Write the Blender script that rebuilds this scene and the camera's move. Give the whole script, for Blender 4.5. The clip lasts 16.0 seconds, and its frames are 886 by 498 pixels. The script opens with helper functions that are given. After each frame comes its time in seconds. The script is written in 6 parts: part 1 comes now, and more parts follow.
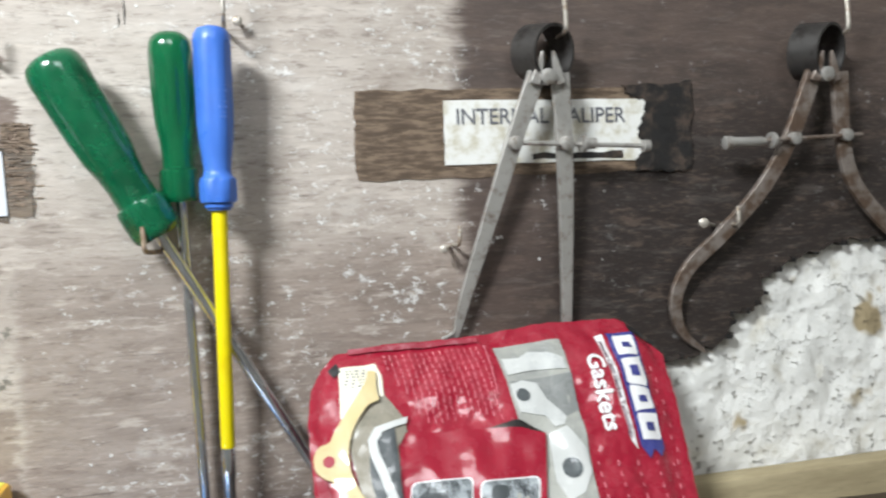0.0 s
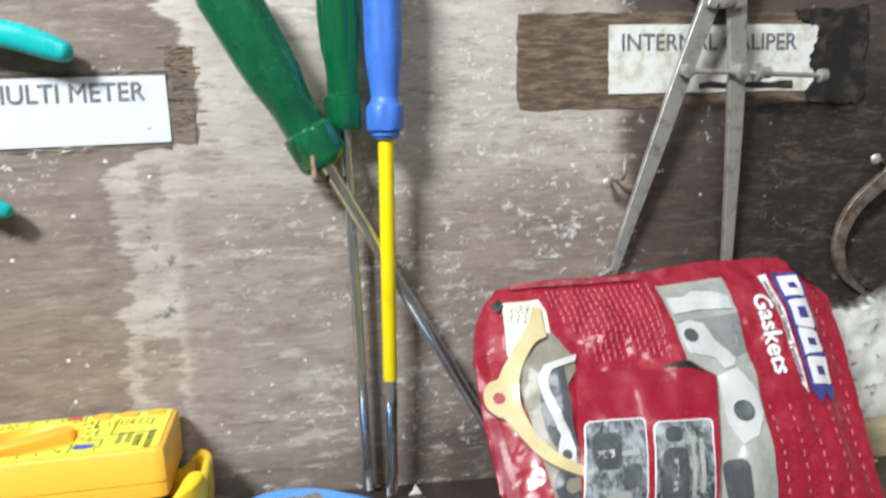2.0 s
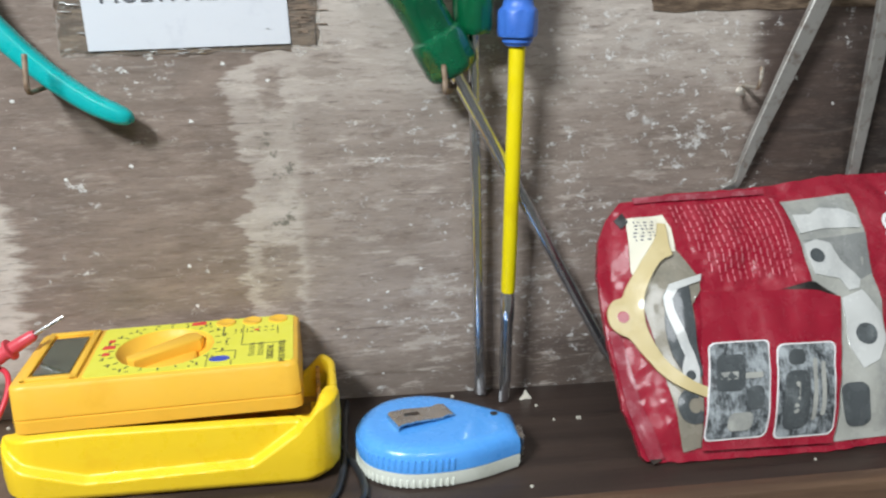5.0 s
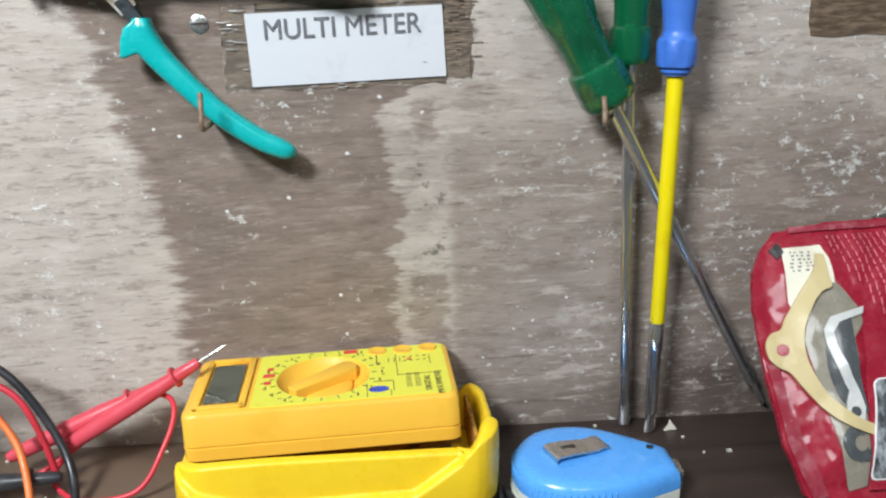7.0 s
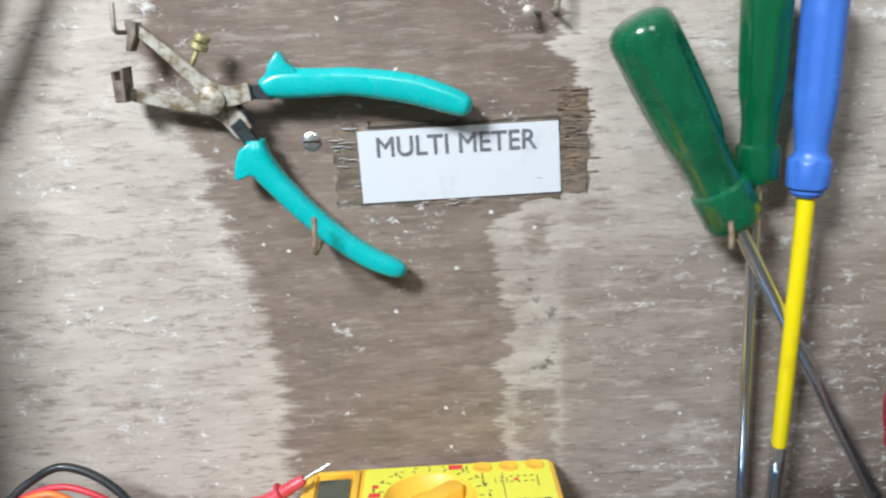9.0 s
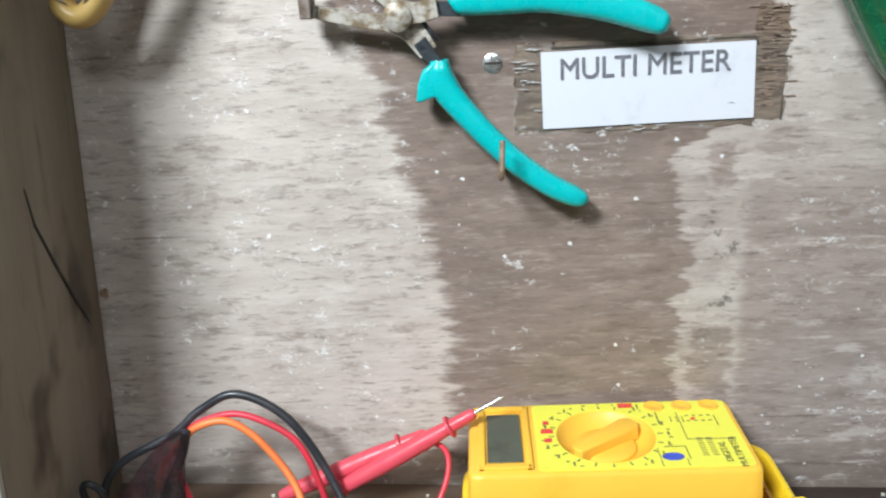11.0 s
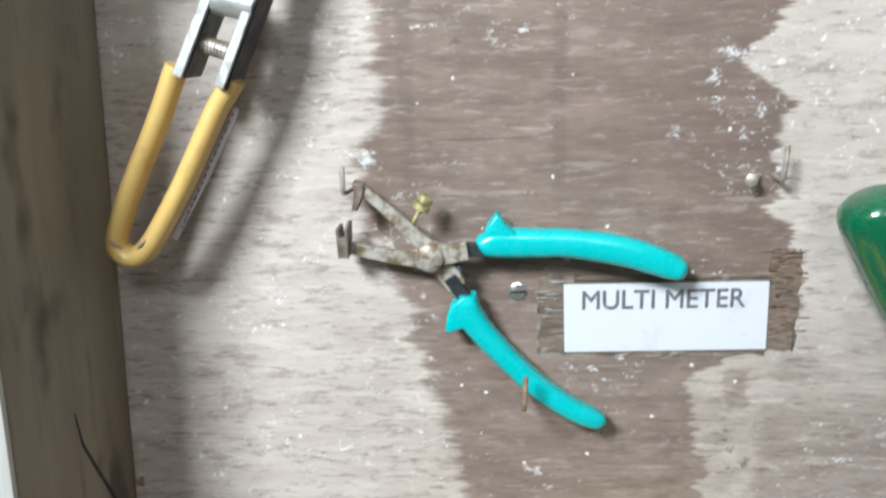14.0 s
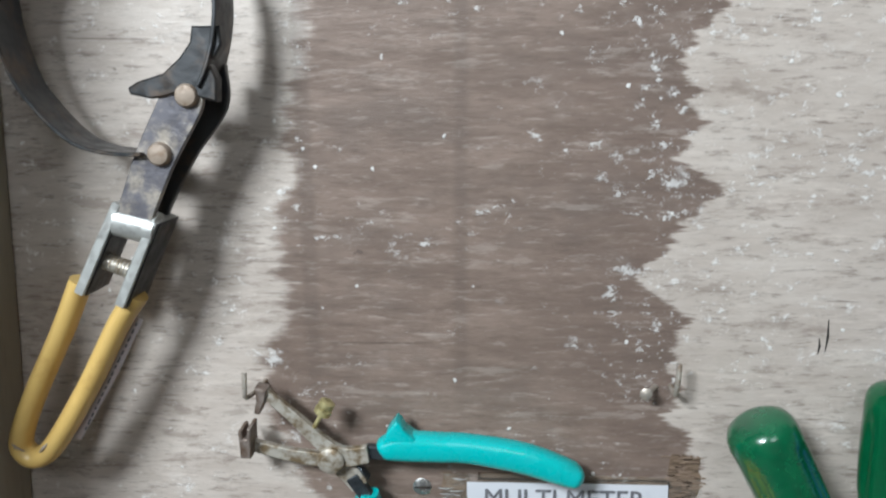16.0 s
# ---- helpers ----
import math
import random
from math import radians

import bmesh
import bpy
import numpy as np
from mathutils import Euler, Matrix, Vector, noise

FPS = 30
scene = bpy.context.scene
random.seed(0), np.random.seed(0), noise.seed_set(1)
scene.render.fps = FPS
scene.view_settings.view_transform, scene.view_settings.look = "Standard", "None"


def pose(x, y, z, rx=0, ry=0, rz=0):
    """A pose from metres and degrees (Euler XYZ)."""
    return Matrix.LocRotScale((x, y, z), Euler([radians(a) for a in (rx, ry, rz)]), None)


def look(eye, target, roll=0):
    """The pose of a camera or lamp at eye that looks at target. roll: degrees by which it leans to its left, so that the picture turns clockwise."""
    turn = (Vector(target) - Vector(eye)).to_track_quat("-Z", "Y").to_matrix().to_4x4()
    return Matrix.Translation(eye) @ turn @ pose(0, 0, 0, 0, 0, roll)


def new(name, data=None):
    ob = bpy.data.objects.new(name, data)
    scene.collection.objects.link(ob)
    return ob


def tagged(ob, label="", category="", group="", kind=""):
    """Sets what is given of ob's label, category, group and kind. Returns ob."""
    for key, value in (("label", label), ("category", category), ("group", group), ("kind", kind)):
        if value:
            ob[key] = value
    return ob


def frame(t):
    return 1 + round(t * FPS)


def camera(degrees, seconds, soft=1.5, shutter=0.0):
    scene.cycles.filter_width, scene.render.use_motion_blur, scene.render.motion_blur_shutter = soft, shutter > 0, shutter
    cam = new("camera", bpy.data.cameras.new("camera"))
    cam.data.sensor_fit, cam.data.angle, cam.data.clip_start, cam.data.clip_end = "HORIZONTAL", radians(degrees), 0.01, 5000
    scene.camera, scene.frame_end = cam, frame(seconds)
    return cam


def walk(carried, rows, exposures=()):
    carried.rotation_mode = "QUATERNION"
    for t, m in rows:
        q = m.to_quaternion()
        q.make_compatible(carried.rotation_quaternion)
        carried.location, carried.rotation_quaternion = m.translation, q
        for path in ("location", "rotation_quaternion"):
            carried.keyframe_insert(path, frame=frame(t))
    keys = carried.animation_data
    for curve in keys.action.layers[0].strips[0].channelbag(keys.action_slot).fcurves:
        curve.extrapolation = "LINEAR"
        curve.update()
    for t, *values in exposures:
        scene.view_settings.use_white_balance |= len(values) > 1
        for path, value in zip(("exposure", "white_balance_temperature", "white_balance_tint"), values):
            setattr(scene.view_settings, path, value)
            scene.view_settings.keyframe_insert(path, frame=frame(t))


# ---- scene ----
cam = camera(56.0, 16.0, soft=2.2, shutter=0.5)
METRES, EYE, TILT, LEAN, TURN = 0.55, 0.28, 0.0, 0.0, 0.0
PATH = [
    (0, (0.121, -0.512, 1.487), (0.606, 1.427, 1.414), -2.7),
    (0.5, (0.091, -0.502, 1.496), (0.543, 1.443, 1.397), -2.5),
    (1, (0.081, -0.497, 1.501), (0.504, 1.453, 1.372), -2.2),
    (1.5, (0.068, -0.488, 1.494), (0.468, 1.466, 1.342), -2.2),
    (2, (0.055, -0.48, 1.491), (0.435, 1.469, 1.253), -1.9),
    (2.5, (0.047, -0.48, 1.505), (0.39, 1.45, 1.106), -1.4),
    (3, (0.043, -0.48, 1.498), (0.39, 1.438, 1.05), -1.2),
    (5.3, (-0.005, -0.45, 1.528), (0.298, 1.432, 0.922), -1.0),
    (5.5, (-0.011, -0.45, 1.523), (0.278, 1.44, 0.935), -1.4),
    (6, (-0.035, -0.444, 1.526), (0.207, 1.449, 0.926), -1.8),
    (6.5, (-0.05, -0.44, 1.532), (0.152, 1.456, 0.927), -2.0),
    (7, (-0.045, -0.441, 1.54), (0.127, 1.465, 0.958), -2.0),
    (7.5, (-0.051, -0.437, 1.541), (0.106, 1.47, 0.959), -2.1),
    (8, (-0.057, -0.433, 1.552), (0.075, 1.479, 0.98), -2.0),
    (8.5, (-0.065, -0.424, 1.57), (0.038, 1.495, 1.016), -2.1),
    (9, (-0.066, -0.412, 1.59), (-0.043, 1.511, 1.04), -2.5),
    (9.5, (-0.085, -0.41, 1.582), (-0.141, 1.506, 1.01), -3.0),
    (10, (-0.11, -0.403, 1.569), (-0.189, 1.497, 0.95), -2.9),
    (10.2, (-0.114, -0.404, 1.565), (-0.202, 1.498, 0.953), -3.0),
    (12.3, (-0.154, -0.398, 1.607), (-0.270, 1.476, 0.918), -2.65),
    (12.5, (-0.155, -0.398, 1.613), (-0.279, 1.488, 0.958), -2.65),
    (13, (-0.152, -0.398, 1.641), (-0.281, 1.491, 1.001), -2.25),
    (13.5, (-0.141, -0.398, 1.655), (-0.276, 1.496, 1.028), -2.1),
    (14, (-0.134, -0.393, 1.673), (-0.262, 1.516, 1.09), -1.6),
    (14.5, (-0.123, -0.39, 1.689), (-0.237, 1.536, 1.163), -1.1),
    (15, (-0.11, -0.388, 1.704), (-0.221, 1.546, 1.21), -0.7),
    (15.5, (-0.096, -0.381, 1.731), (-0.217, 1.555, 1.244), -0.5),
    (16, (-0.088, -0.377, 1.751), (-0.213, 1.557, 1.256), -0.3),
]
EXPOSURES = [(0, 0.37, 6500, 10), (2, 0.31, 6482, 10), (3, 0.21, 6473, 10), (5.5, -0.09, 6450, 10), (7, -0.06, 6420, 10), (8, -0.11, 6400, 10), (8.5, -0.15, 6365, 10), (9, 0.06, 6330, 10), (9.5, 0.14, 6311, 10), (10, 0.14, 6293, 10), (12.5, 0.11, 6200, 10), (13.5, 0.16, 6214, 10), (14.5, 0.24, 6229, 10), (15.5, 0.26, 6243, 10), (15.75, 0.04, 6246, 10), (16, -0.34, 6250, 10)]
walk(cam, [(t, look(eye, target, roll)) for t, eye, target, roll in PATH], EXPOSURES)

# ---- light ----
world = bpy.data.worlds.new("world")
scene.world = world
world.use_nodes = True
world.node_tree.nodes["Background"].inputs[0].default_value = (0.9, 0.95, 1.0, 1)
world.node_tree.nodes["Background"].inputs[1].default_value = 0.03


def area_lamp(name, eye, target, sx, sy, watts, colour):
    data = bpy.data.lights.new(name, "AREA")
    data.shape, data.size, data.size_y = "RECTANGLE", sx, sy
    data.energy, data.color = watts, colour
    ob = new(name, data)
    ob.matrix_world = look(eye, target)
    return ob


area_lamp("workshop_tube_lamp", (-0.64, -0.92, 2.30), (0.0, 0.0, 1.5), 0.34, 0.2, 29, (0.90, 0.97, 1.0))
# unseen fill lamp, added to brighten faces turned to the front
area_lamp("front_fill_lamp", (0.25, -1.8, 2.80), (0.1, 0.0, 1.3), 0.7, 0.7, 11, (0.92, 0.97, 1.0))

# ---- materials ----


class Net:
    """Short ways to write shader nodes."""

    def __init__(self, name):
        self.m = bpy.data.materials.new(name)
        self.m.use_nodes = True
        self.nt = self.m.node_tree
        self.b = self.nt.nodes["Principled BSDF"]
        self.out = self.nt.nodes["Material Output"]
        self.co = self.nt.nodes.new("ShaderNodeTexCoord").outputs["Object"]

    def put(self, sock, v):
        if hasattr(v, "is_output"):
            self.nt.links.new(v, sock)
        else:
            sock.default_value = v

    def math(self, op, a, b=0.0, c=0.0):
        n = self.nt.nodes.new("ShaderNodeMath")
        n.operation = op
        for s, v in zip(n.inputs, (a, b, c)):
            self.put(s, v)
        return n.outputs[0]

    def add(self, a, b): return self.math("ADD", a, b)
    def sub(self, a, b): return self.math("SUBTRACT", a, b)
    def mul(self, a, b): return self.math("MULTIPLY", a, b)

    def step(self, v, lo, hi, a=0.0, b=1.0):
        n = self.nt.nodes.new("ShaderNodeMapRange")
        n.interpolation_type = "SMOOTHSTEP"
        for s, x in zip(n.inputs, (v, lo, hi, a, b)):
            self.put(s, x)
        return n.outputs[0]

    def xyz(self):
        n = self.nt.nodes.new("ShaderNodeSeparateXYZ")
        self.put(n.inputs[0], self.co)
        return n.outputs

    def noise(self, scale, stretch=(1, 1, 1), detail=3.0, rough=0.55, shift=0.0):
        mp = self.nt.nodes.new("ShaderNodeMapping")
        self.put(mp.inputs[0], self.co)
        mp.inputs["Scale"].default_value = stretch
        mp.inputs["Location"].default_value = (shift, shift * 0.7, shift * 1.3)
        n = self.nt.nodes.new("ShaderNodeTexNoise")
        self.put(n.inputs["Vector"], mp.outputs[0])
        n.inputs["Scale"].default_value, n.inputs["Detail"].default_value, n.inputs["Roughness"].default_value = scale, detail, rough
        return n.outputs[0]

    def cells(self, scale, stretch=(1, 1, 1)):
        mp = self.nt.nodes.new("ShaderNodeMapping")
        self.put(mp.inputs[0], self.co)
        mp.inputs["Scale"].default_value = stretch
        n = self.nt.nodes.new("ShaderNodeTexVoronoi")
        self.put(n.inputs["Vector"], mp.outputs[0])
        n.inputs["Scale"].default_value = scale
        return n.outputs["Distance"]

    def profile(self, v, rows):
        """A value that follows rows of (place, value), straight between them."""
        lo, hi = rows[0][0], rows[-1][0]
        n = self.nt.nodes.new("ShaderNodeValToRGB")
        e = n.color_ramp.elements
        while len(e) < len(rows):
            e.new(0.5)
        for k, (p, q) in enumerate(rows):
            e[k].position = (p - lo) / (hi - lo)
            g = q + 0.5
            e[k].color = (g, g, g, 1)
        self.put(n.inputs[0], self.math("MULTIPLY_ADD", v, 1 / (hi - lo), -lo / (hi - lo)))
        return self.sub(n.outputs[0], 0.5)

    def mix(self, f, a, b):
        n = self.nt.nodes.new("ShaderNodeMix")
        n.data_type = "RGBA"
        self.put(n.inputs[0], f)
        for s, v in ((n.inputs[6], a), (n.inputs[7], b)):
            self.put(s, (*v, 1) if isinstance(v, tuple) and len(v) == 3 else v)
        return n.outputs[2]

    def bump(self, h, strength=0.3, dist=0.001):
        n = self.nt.nodes.new("ShaderNodeBump")
        n.inputs["Strength"].default_value, n.inputs["Distance"].default_value = strength, dist
        self.put(n.inputs["Height"], h)
        self.put(self.b.inputs["Normal"], n.outputs[0])

    def set(self, **kw):
        for k, v in kw.items():
            self.put(self.b.inputs[k.replace("_", " ")], (*v, 1) if isinstance(v, tuple) and len(v) == 3 else v)
        return self


def plain(name, base, rough=0.5, metal=0.0, second=None, amount=0.5, scale=60.0, relief=0.15, stretch=(1, 1, 1), coat=0.0, trans=0.0, spec=0.5):
    """A surface of one colour with worn patches of a second one and fine relief."""
    n = Net(name)
    second = second or tuple(0.6 * c for c in base)
    f = n.step(n.noise(scale, stretch, 5, 0.65), 0.62 - 0.3 * amount, 0.8 - 0.2 * amount)
    n.set(Base_Color=n.mix(f, base, second), Metallic=metal, Roughness=n.step(n.noise(scale * 2.3, stretch, 3, 0.6, 3.0), 0.3, 0.7, max(rough - 0.1, 0.03), min(rough + 0.12, 1.0)))
    n.b.inputs["Coat Weight"].default_value = coat
    n.b.inputs["Transmission Weight"].default_value = trans
    n.b.inputs["Specular IOR Level"].default_value = spec
    if relief:
        n.bump(n.noise(scale * 4, stretch, 4, 0.6, 7.0), relief, 0.0006)
    return n.m


# edges of the central water stain: height, place
STAIN_LEFT = [(1.34, -0.150), (1.376, -0.151), (1.40, -0.147), (1.42, -0.154), (1.443, -0.157), (1.47, -0.165), (1.495, -0.175), (1.52, -0.178), (1.55, -0.192), (1.584, -0.204), (1.602, -0.199),
              (1.62, -0.188), (1.65, -0.189), (1.676, -0.190), (1.69, -0.177), (1.70, -0.185), (1.755, -0.174), (1.80, -0.176)]
STAIN_RIGHT = [(1.34, -0.033), (1.384, -0.033), (1.404, -0.031), (1.422, -0.026), (1.439, -0.027), (1.464, -0.034), (1.478, -0.038), (1.489, -0.030), (1.50, 0.004), (1.52, 0.014), (1.543, 0.010), (1.554, 0.011),
               (1.571, -0.003), (1.583, 0.000), (1.60, -0.004), (1.623, 0.003), (1.639, -0.024), (1.667, -0.001), (1.685, 0.014), (1.698, -0.007), (1.713, 0.003), (1.742, -0.007), (1.761, 0.007), (1.80, 0.0)]


def board_material():
    """Old plywood: horizontal grain, water stains with ragged edges, paint specks; some shade is painted in."""
    n = Net("weathered_plywood")
    x, y, z = n.xyz()
    # uneven edges: long teeth along the grain and smaller nibbles
    teeth = n.mul(n.sub(n.noise(1.0, (6, 1, 120), 5, 0.66), 0.5), 0.044)
    nibble = n.mul(n.sub(n.noise(1.0, (60, 1, 210), 4, 0.65, 5.0), 0.5), 0.011)
    jag = n.add(teeth, nibble)
    wander = n.mul(n.sub(n.noise(1.0, (9, 1, 20), 6, 0.62, 6.0), 0.5), 0.08)
    xs = n.add(x, jag)
    left = n.profile(z, STAIN_LEFT)
    right = n.profile(z, STAIN_RIGHT)
    in_l = n.step(n.sub(n.add(xs, n.mul(nibble, 0.8)), left), -0.005, 0.005)
    in_r = n.step(n.sub(right, xs), -0.0015, 0.0025)
    centre = n.mul(in_l, in_r)
    high = n.step(z, 1.47, 1.54)
    xn = n.add(x, n.mul(jag, 0.8))
    drip = n.mul(n.mul(n.step(xn, -0.0215, -0.019), n.step(xn, -0.0065, -0.009)), n.mul(n.step(z, 1.464, 1.468), n.step(z, 1.490, 1.486)))
    drip2 = n.mul(n.mul(n.step(xn, -0.027, -0.023), n.step(xn, -0.0025, -0.0055)), n.step(n.add(z, n.mul(nibble, 1.0)), 1.394, 1.388))
    small = n.math("MAXIMUM", drip, drip2)
    xw = n.add(n.add(x, wander), n.mul(jag, 0.6))
    east = n.step(n.sub(n.add(x, n.mul(jag, 0.8)), 0.262), -0.008, 0.010)
    black = n.mul(n.step(n.add(x, n.mul(wander, 0.5)), 0.27, 0.36), n.step(n.add(z, n.sub(n.mul(wander, 1.2), n.mul(n.step(x, 0.30, 0.40), 0.09))), 1.52, 1.43))
    # low: the packet's soft shade, painted on the board near the shelf
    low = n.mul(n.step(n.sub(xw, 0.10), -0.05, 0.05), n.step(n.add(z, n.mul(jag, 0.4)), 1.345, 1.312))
    # foot: uneven darker band along the bottom of the board
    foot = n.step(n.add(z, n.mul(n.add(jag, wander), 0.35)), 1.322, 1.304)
    mid = n.mul(n.step(n.add(x, n.mul(jag, 0.5)), -0.006, 0.004), n.step(n.add(z, n.mul(wander, 1.2)), 1.53, 1.43))
    strip = n.mul(n.mul(n.sub(1.0, in_r), n.step(n.add(z, n.mul(wander, 0.5)), 1.51, 1.47)), n.step(n.noise(1.0, (30, 1, 34), 5, 0.7, 33.0), 0.36, 0.6, 0.2, 0.6))
    mid = n.math("MAXIMUM", mid, strip)
    coarse = n.noise(1.0, (20, 1, 95), 6, 0.7, 2.0)
    fine = n.noise(1.0, (75, 1, 430), 5, 0.72, 9.0)
    blot = n.noise(11.0, (1, 1, 1.9), 5, 0.66, 4.0)
    smear = n.noise(1.0, (38, 1, 120), 5, 0.72, 44.0)
    light = n.mix(n.step(coarse, 0.3, 0.7), (0.55, 0.49, 0.44), (0.435, 0.375, 0.33))
    light = n.mix(n.mul(n.step(blot, 0.46, 0.72), 0.5), light, (0.32, 0.265, 0.225))
    dark = n.mix(n.step(coarse, 0.3, 0.7), (0.225, 0.163, 0.132), (0.145, 0.101, 0.080))
    dark = n.mix(n.mul(n.step(blot, 0.48, 0.68), 0.5), dark, (0.115, 0.088, 0.075))
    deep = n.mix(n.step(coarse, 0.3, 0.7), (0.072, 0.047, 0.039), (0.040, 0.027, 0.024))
    # greyed lower right part, warmer bare wood above it
    # the ramp to the right paints in the fall-off of light
    col = n.mix(n.add(n.mul(mid, 0.62), n.mul(n.step(xw, 0.0, 0.26), 0.16)), light, dark)
    col = n.mix(n.mul(n.math("MAXIMUM", centre, n.mul(small, 0.6)), n.add(0.86, n.mul(high, 0.10))), col, dark)
    # the stain is deepest along its right rim
    rim = n.mul(centre, n.mul(n.step(n.sub(right, xs), 0.075, 0.012), n.step(z, 1.50, 1.56)))
    col = n.mix(n.mul(rim, 0.3), col, (0.12, 0.085, 0.072))
    seam_a = n.step(n.math("ABSOLUTE", n.add(n.add(x, 0.104), n.mul(nibble, 0.25))), 0.0050, 0.001)
    seam_b = n.step(n.math("ABSOLUTE", n.add(n.add(x, 0.176), n.mul(nibble, 0.3))), 0.0055, 0.0015)
    seams = n.mul(n.math("MAXIMUM", seam_a, seam_b), n.step(z, 1.55, 1.62))
    col = n.mix(n.mul(seams, 0.34), col, (0.1, 0.075, 0.062))
    col = n.mix(n.mul(east, 0.95), col, n.mix(0.9, dark, deep))
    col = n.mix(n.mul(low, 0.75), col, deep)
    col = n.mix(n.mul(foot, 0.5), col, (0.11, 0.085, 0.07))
    col = n.mix(n.mul(black, 0.96), col, (0.024, 0.018, 0.016))
    col = n.mix(n.mul(n.step(fine, 0.52, 0.72), 0.66), col, (0.12, 0.088, 0.07))
    col = n.mix(n.mul(n.step(fine, 0.45, 0.3), n.sub(0.3, n.mul(east, 0.22))), col, (0.52, 0.45, 0.40))
    # torn veneer: short brown patches and rubbed pale ones, drawn out along the grain
    col = n.mix(n.mul(n.step(smear, 0.53, 0.66), 0.4), col, (0.14, 0.10, 0.078))
    rubbed = n.step(n.noise(1.0, (30, 1, 150), 5, 0.7, 52.0), 0.555, 0.66)
    col = n.mix(n.mul(rubbed, n.sub(0.42, n.add(n.mul(centre, 0.25), n.mul(east, 0.38)))), col, (0.62, 0.55, 0.49))
    cracks = n.step(n.noise(1.0, (9, 1, 330), 3, 0.55, 70.0), 0.67, 0.735)
    col = n.mix(n.mul(cracks, 0.5), col, (0.07, 0.05, 0.04))
    mould = n.mul(n.step(n.math("ABSOLUTE", n.add(n.add(x, 0.010), n.mul(jag, 0.4))), 0.014, 0.004), n.mul(n.step(z, 1.385, 1.395), n.step(z, 1.475, 1.45)))
    mould = n.mul(mould, n.step(n.noise(110, (0.8, 1, 1), 4, 0.65, 61.0), 0.54, 0.64))
    col = n.mix(n.mul(mould, 0.75), col, (0.075, 0.075, 0.055))
    dots = n.mul(n.step(n.noise(70, (1, 1, 1), 3, 0.6, 91.0), 0.69, 0.73), n.step(n.noise(13, (1, 1, 1), 2, 0.5, 95.0), 0.45, 0.6))
    col = n.mix(n.mul(dots, 0.6), col, (0.08, 0.06, 0.05))
    # plaster and paint flecks in clusters
    zone = n.math("MAXIMUM", n.mul(n.step(x, 0.0, 0.12), n.step(x, 0.29, 0.25)), n.mul(n.step(z, 1.55, 1.62), n.mul(n.step(x, -0.06, -0.01), n.step(x, 0.20, 0.10))))
    zone = n.math("MAXIMUM", zone, n.mul(n.step(x, -0.16, -0.2), 0.55))
    clus = n.step(n.add(n.noise(20, (1, 1, 1.4), 5, 0.74, 21.0), n.mul(zone, 0.11)), 0.54, 0.66)
    spots = n.mul(n.step(n.noise(170, (0.8, 1, 1.1), 5, 0.74, 31.0), 0.555, 0.635), clus)
    blobs = n.mul(n.step(n.noise(85, (0.8, 1, 1.1), 6, 0.78, 37.0), 0.575, 0.65), n.step(n.add(n.noise(24, (1, 1, 1.3), 3, 0.6, 25.0), n.mul(zone, 0.1)), 0.55, 0.64))
    sparse = n.step(n.add(n.cells(85), n.mul(n.sub(n.noise(420, (1, 1, 1), 2, 0.5, 50.0), 0.5), 0.3)), 0.10, 0.05)
    sparse = n.mul(sparse, n.step(n.noise(60, (1, 1, 1), 1, 0.5, 40.0), 0.54, 0.6))
    speck = n.math("MAXIMUM", n.math("MAXIMUM", spots, n.mul(blobs, 0.8)), sparse)
    speck = n.mul(speck, n.sub(1.0, n.mul(n.step(x, 0.30, 0.36), 0.75)))
    haze = n.mul(n.step(n.noise(26, (1, 1, 1.5), 5, 0.7, 29.0), 0.56, 0.74), n.sub(1.0, n.math("MAXIMUM", east, n.mul(centre, 0.75))))
    col = n.mix(n.mul(haze, 0.3), col, (0.68, 0.64, 0.60))
    col = n.mix(n.mul(speck, 0.78), col, (0.80, 0.79, 0.77))
    n.set(Base_Color=col, Roughness=n.step(coarse, 0.2, 0.8, 0.42, 0.66))
    n.b.inputs["Specular IOR Level"].default_value = 0.4
    h = n.add(n.add(n.mul(fine, 0.6), n.mul(smear, 0.4)), n.add(n.mul(coarse, 0.4), n.mul(speck, 0.8)))
    n.bump(h, 0.45, 0.0011)
    return n.m


def plaster_material():
    n = Net("crumbling_white_plaster")
    big = n.noise(22, (1, 1, 1), 5, 0.65)
    grit = n.noise(150, (0.8, 1, 1.2), 6, 0.76, 3.0)
    holes = n.mul(n.step(grit, 0.57, 0.65), n.step(big, 0.38, 0.52))
    col = n.mix(n.step(n.noise(55, (1, 1, 1), 4, 0.6, 8.0), 0.5, 0.75), (0.82, 0.8, 0.76), (0.62, 0.58, 0.5))
    col = n.mix(n.step(n.noise(20, (1, 1, 1), 3, 0.5, 14.0), 0.62, 0.68), col, (0.42, 0.33, 0.2))
    col = n.mix(n.mul(holes, 0.6), col, (0.3, 0.26, 0.19))
    n.set(Base_Color=col, Roughness=0.9)
    n.bump(n.sub(n.add(big, n.mul(grit, 0.5)), n.mul(holes, 0.6)), 0.9, 0.004)
    return n.m


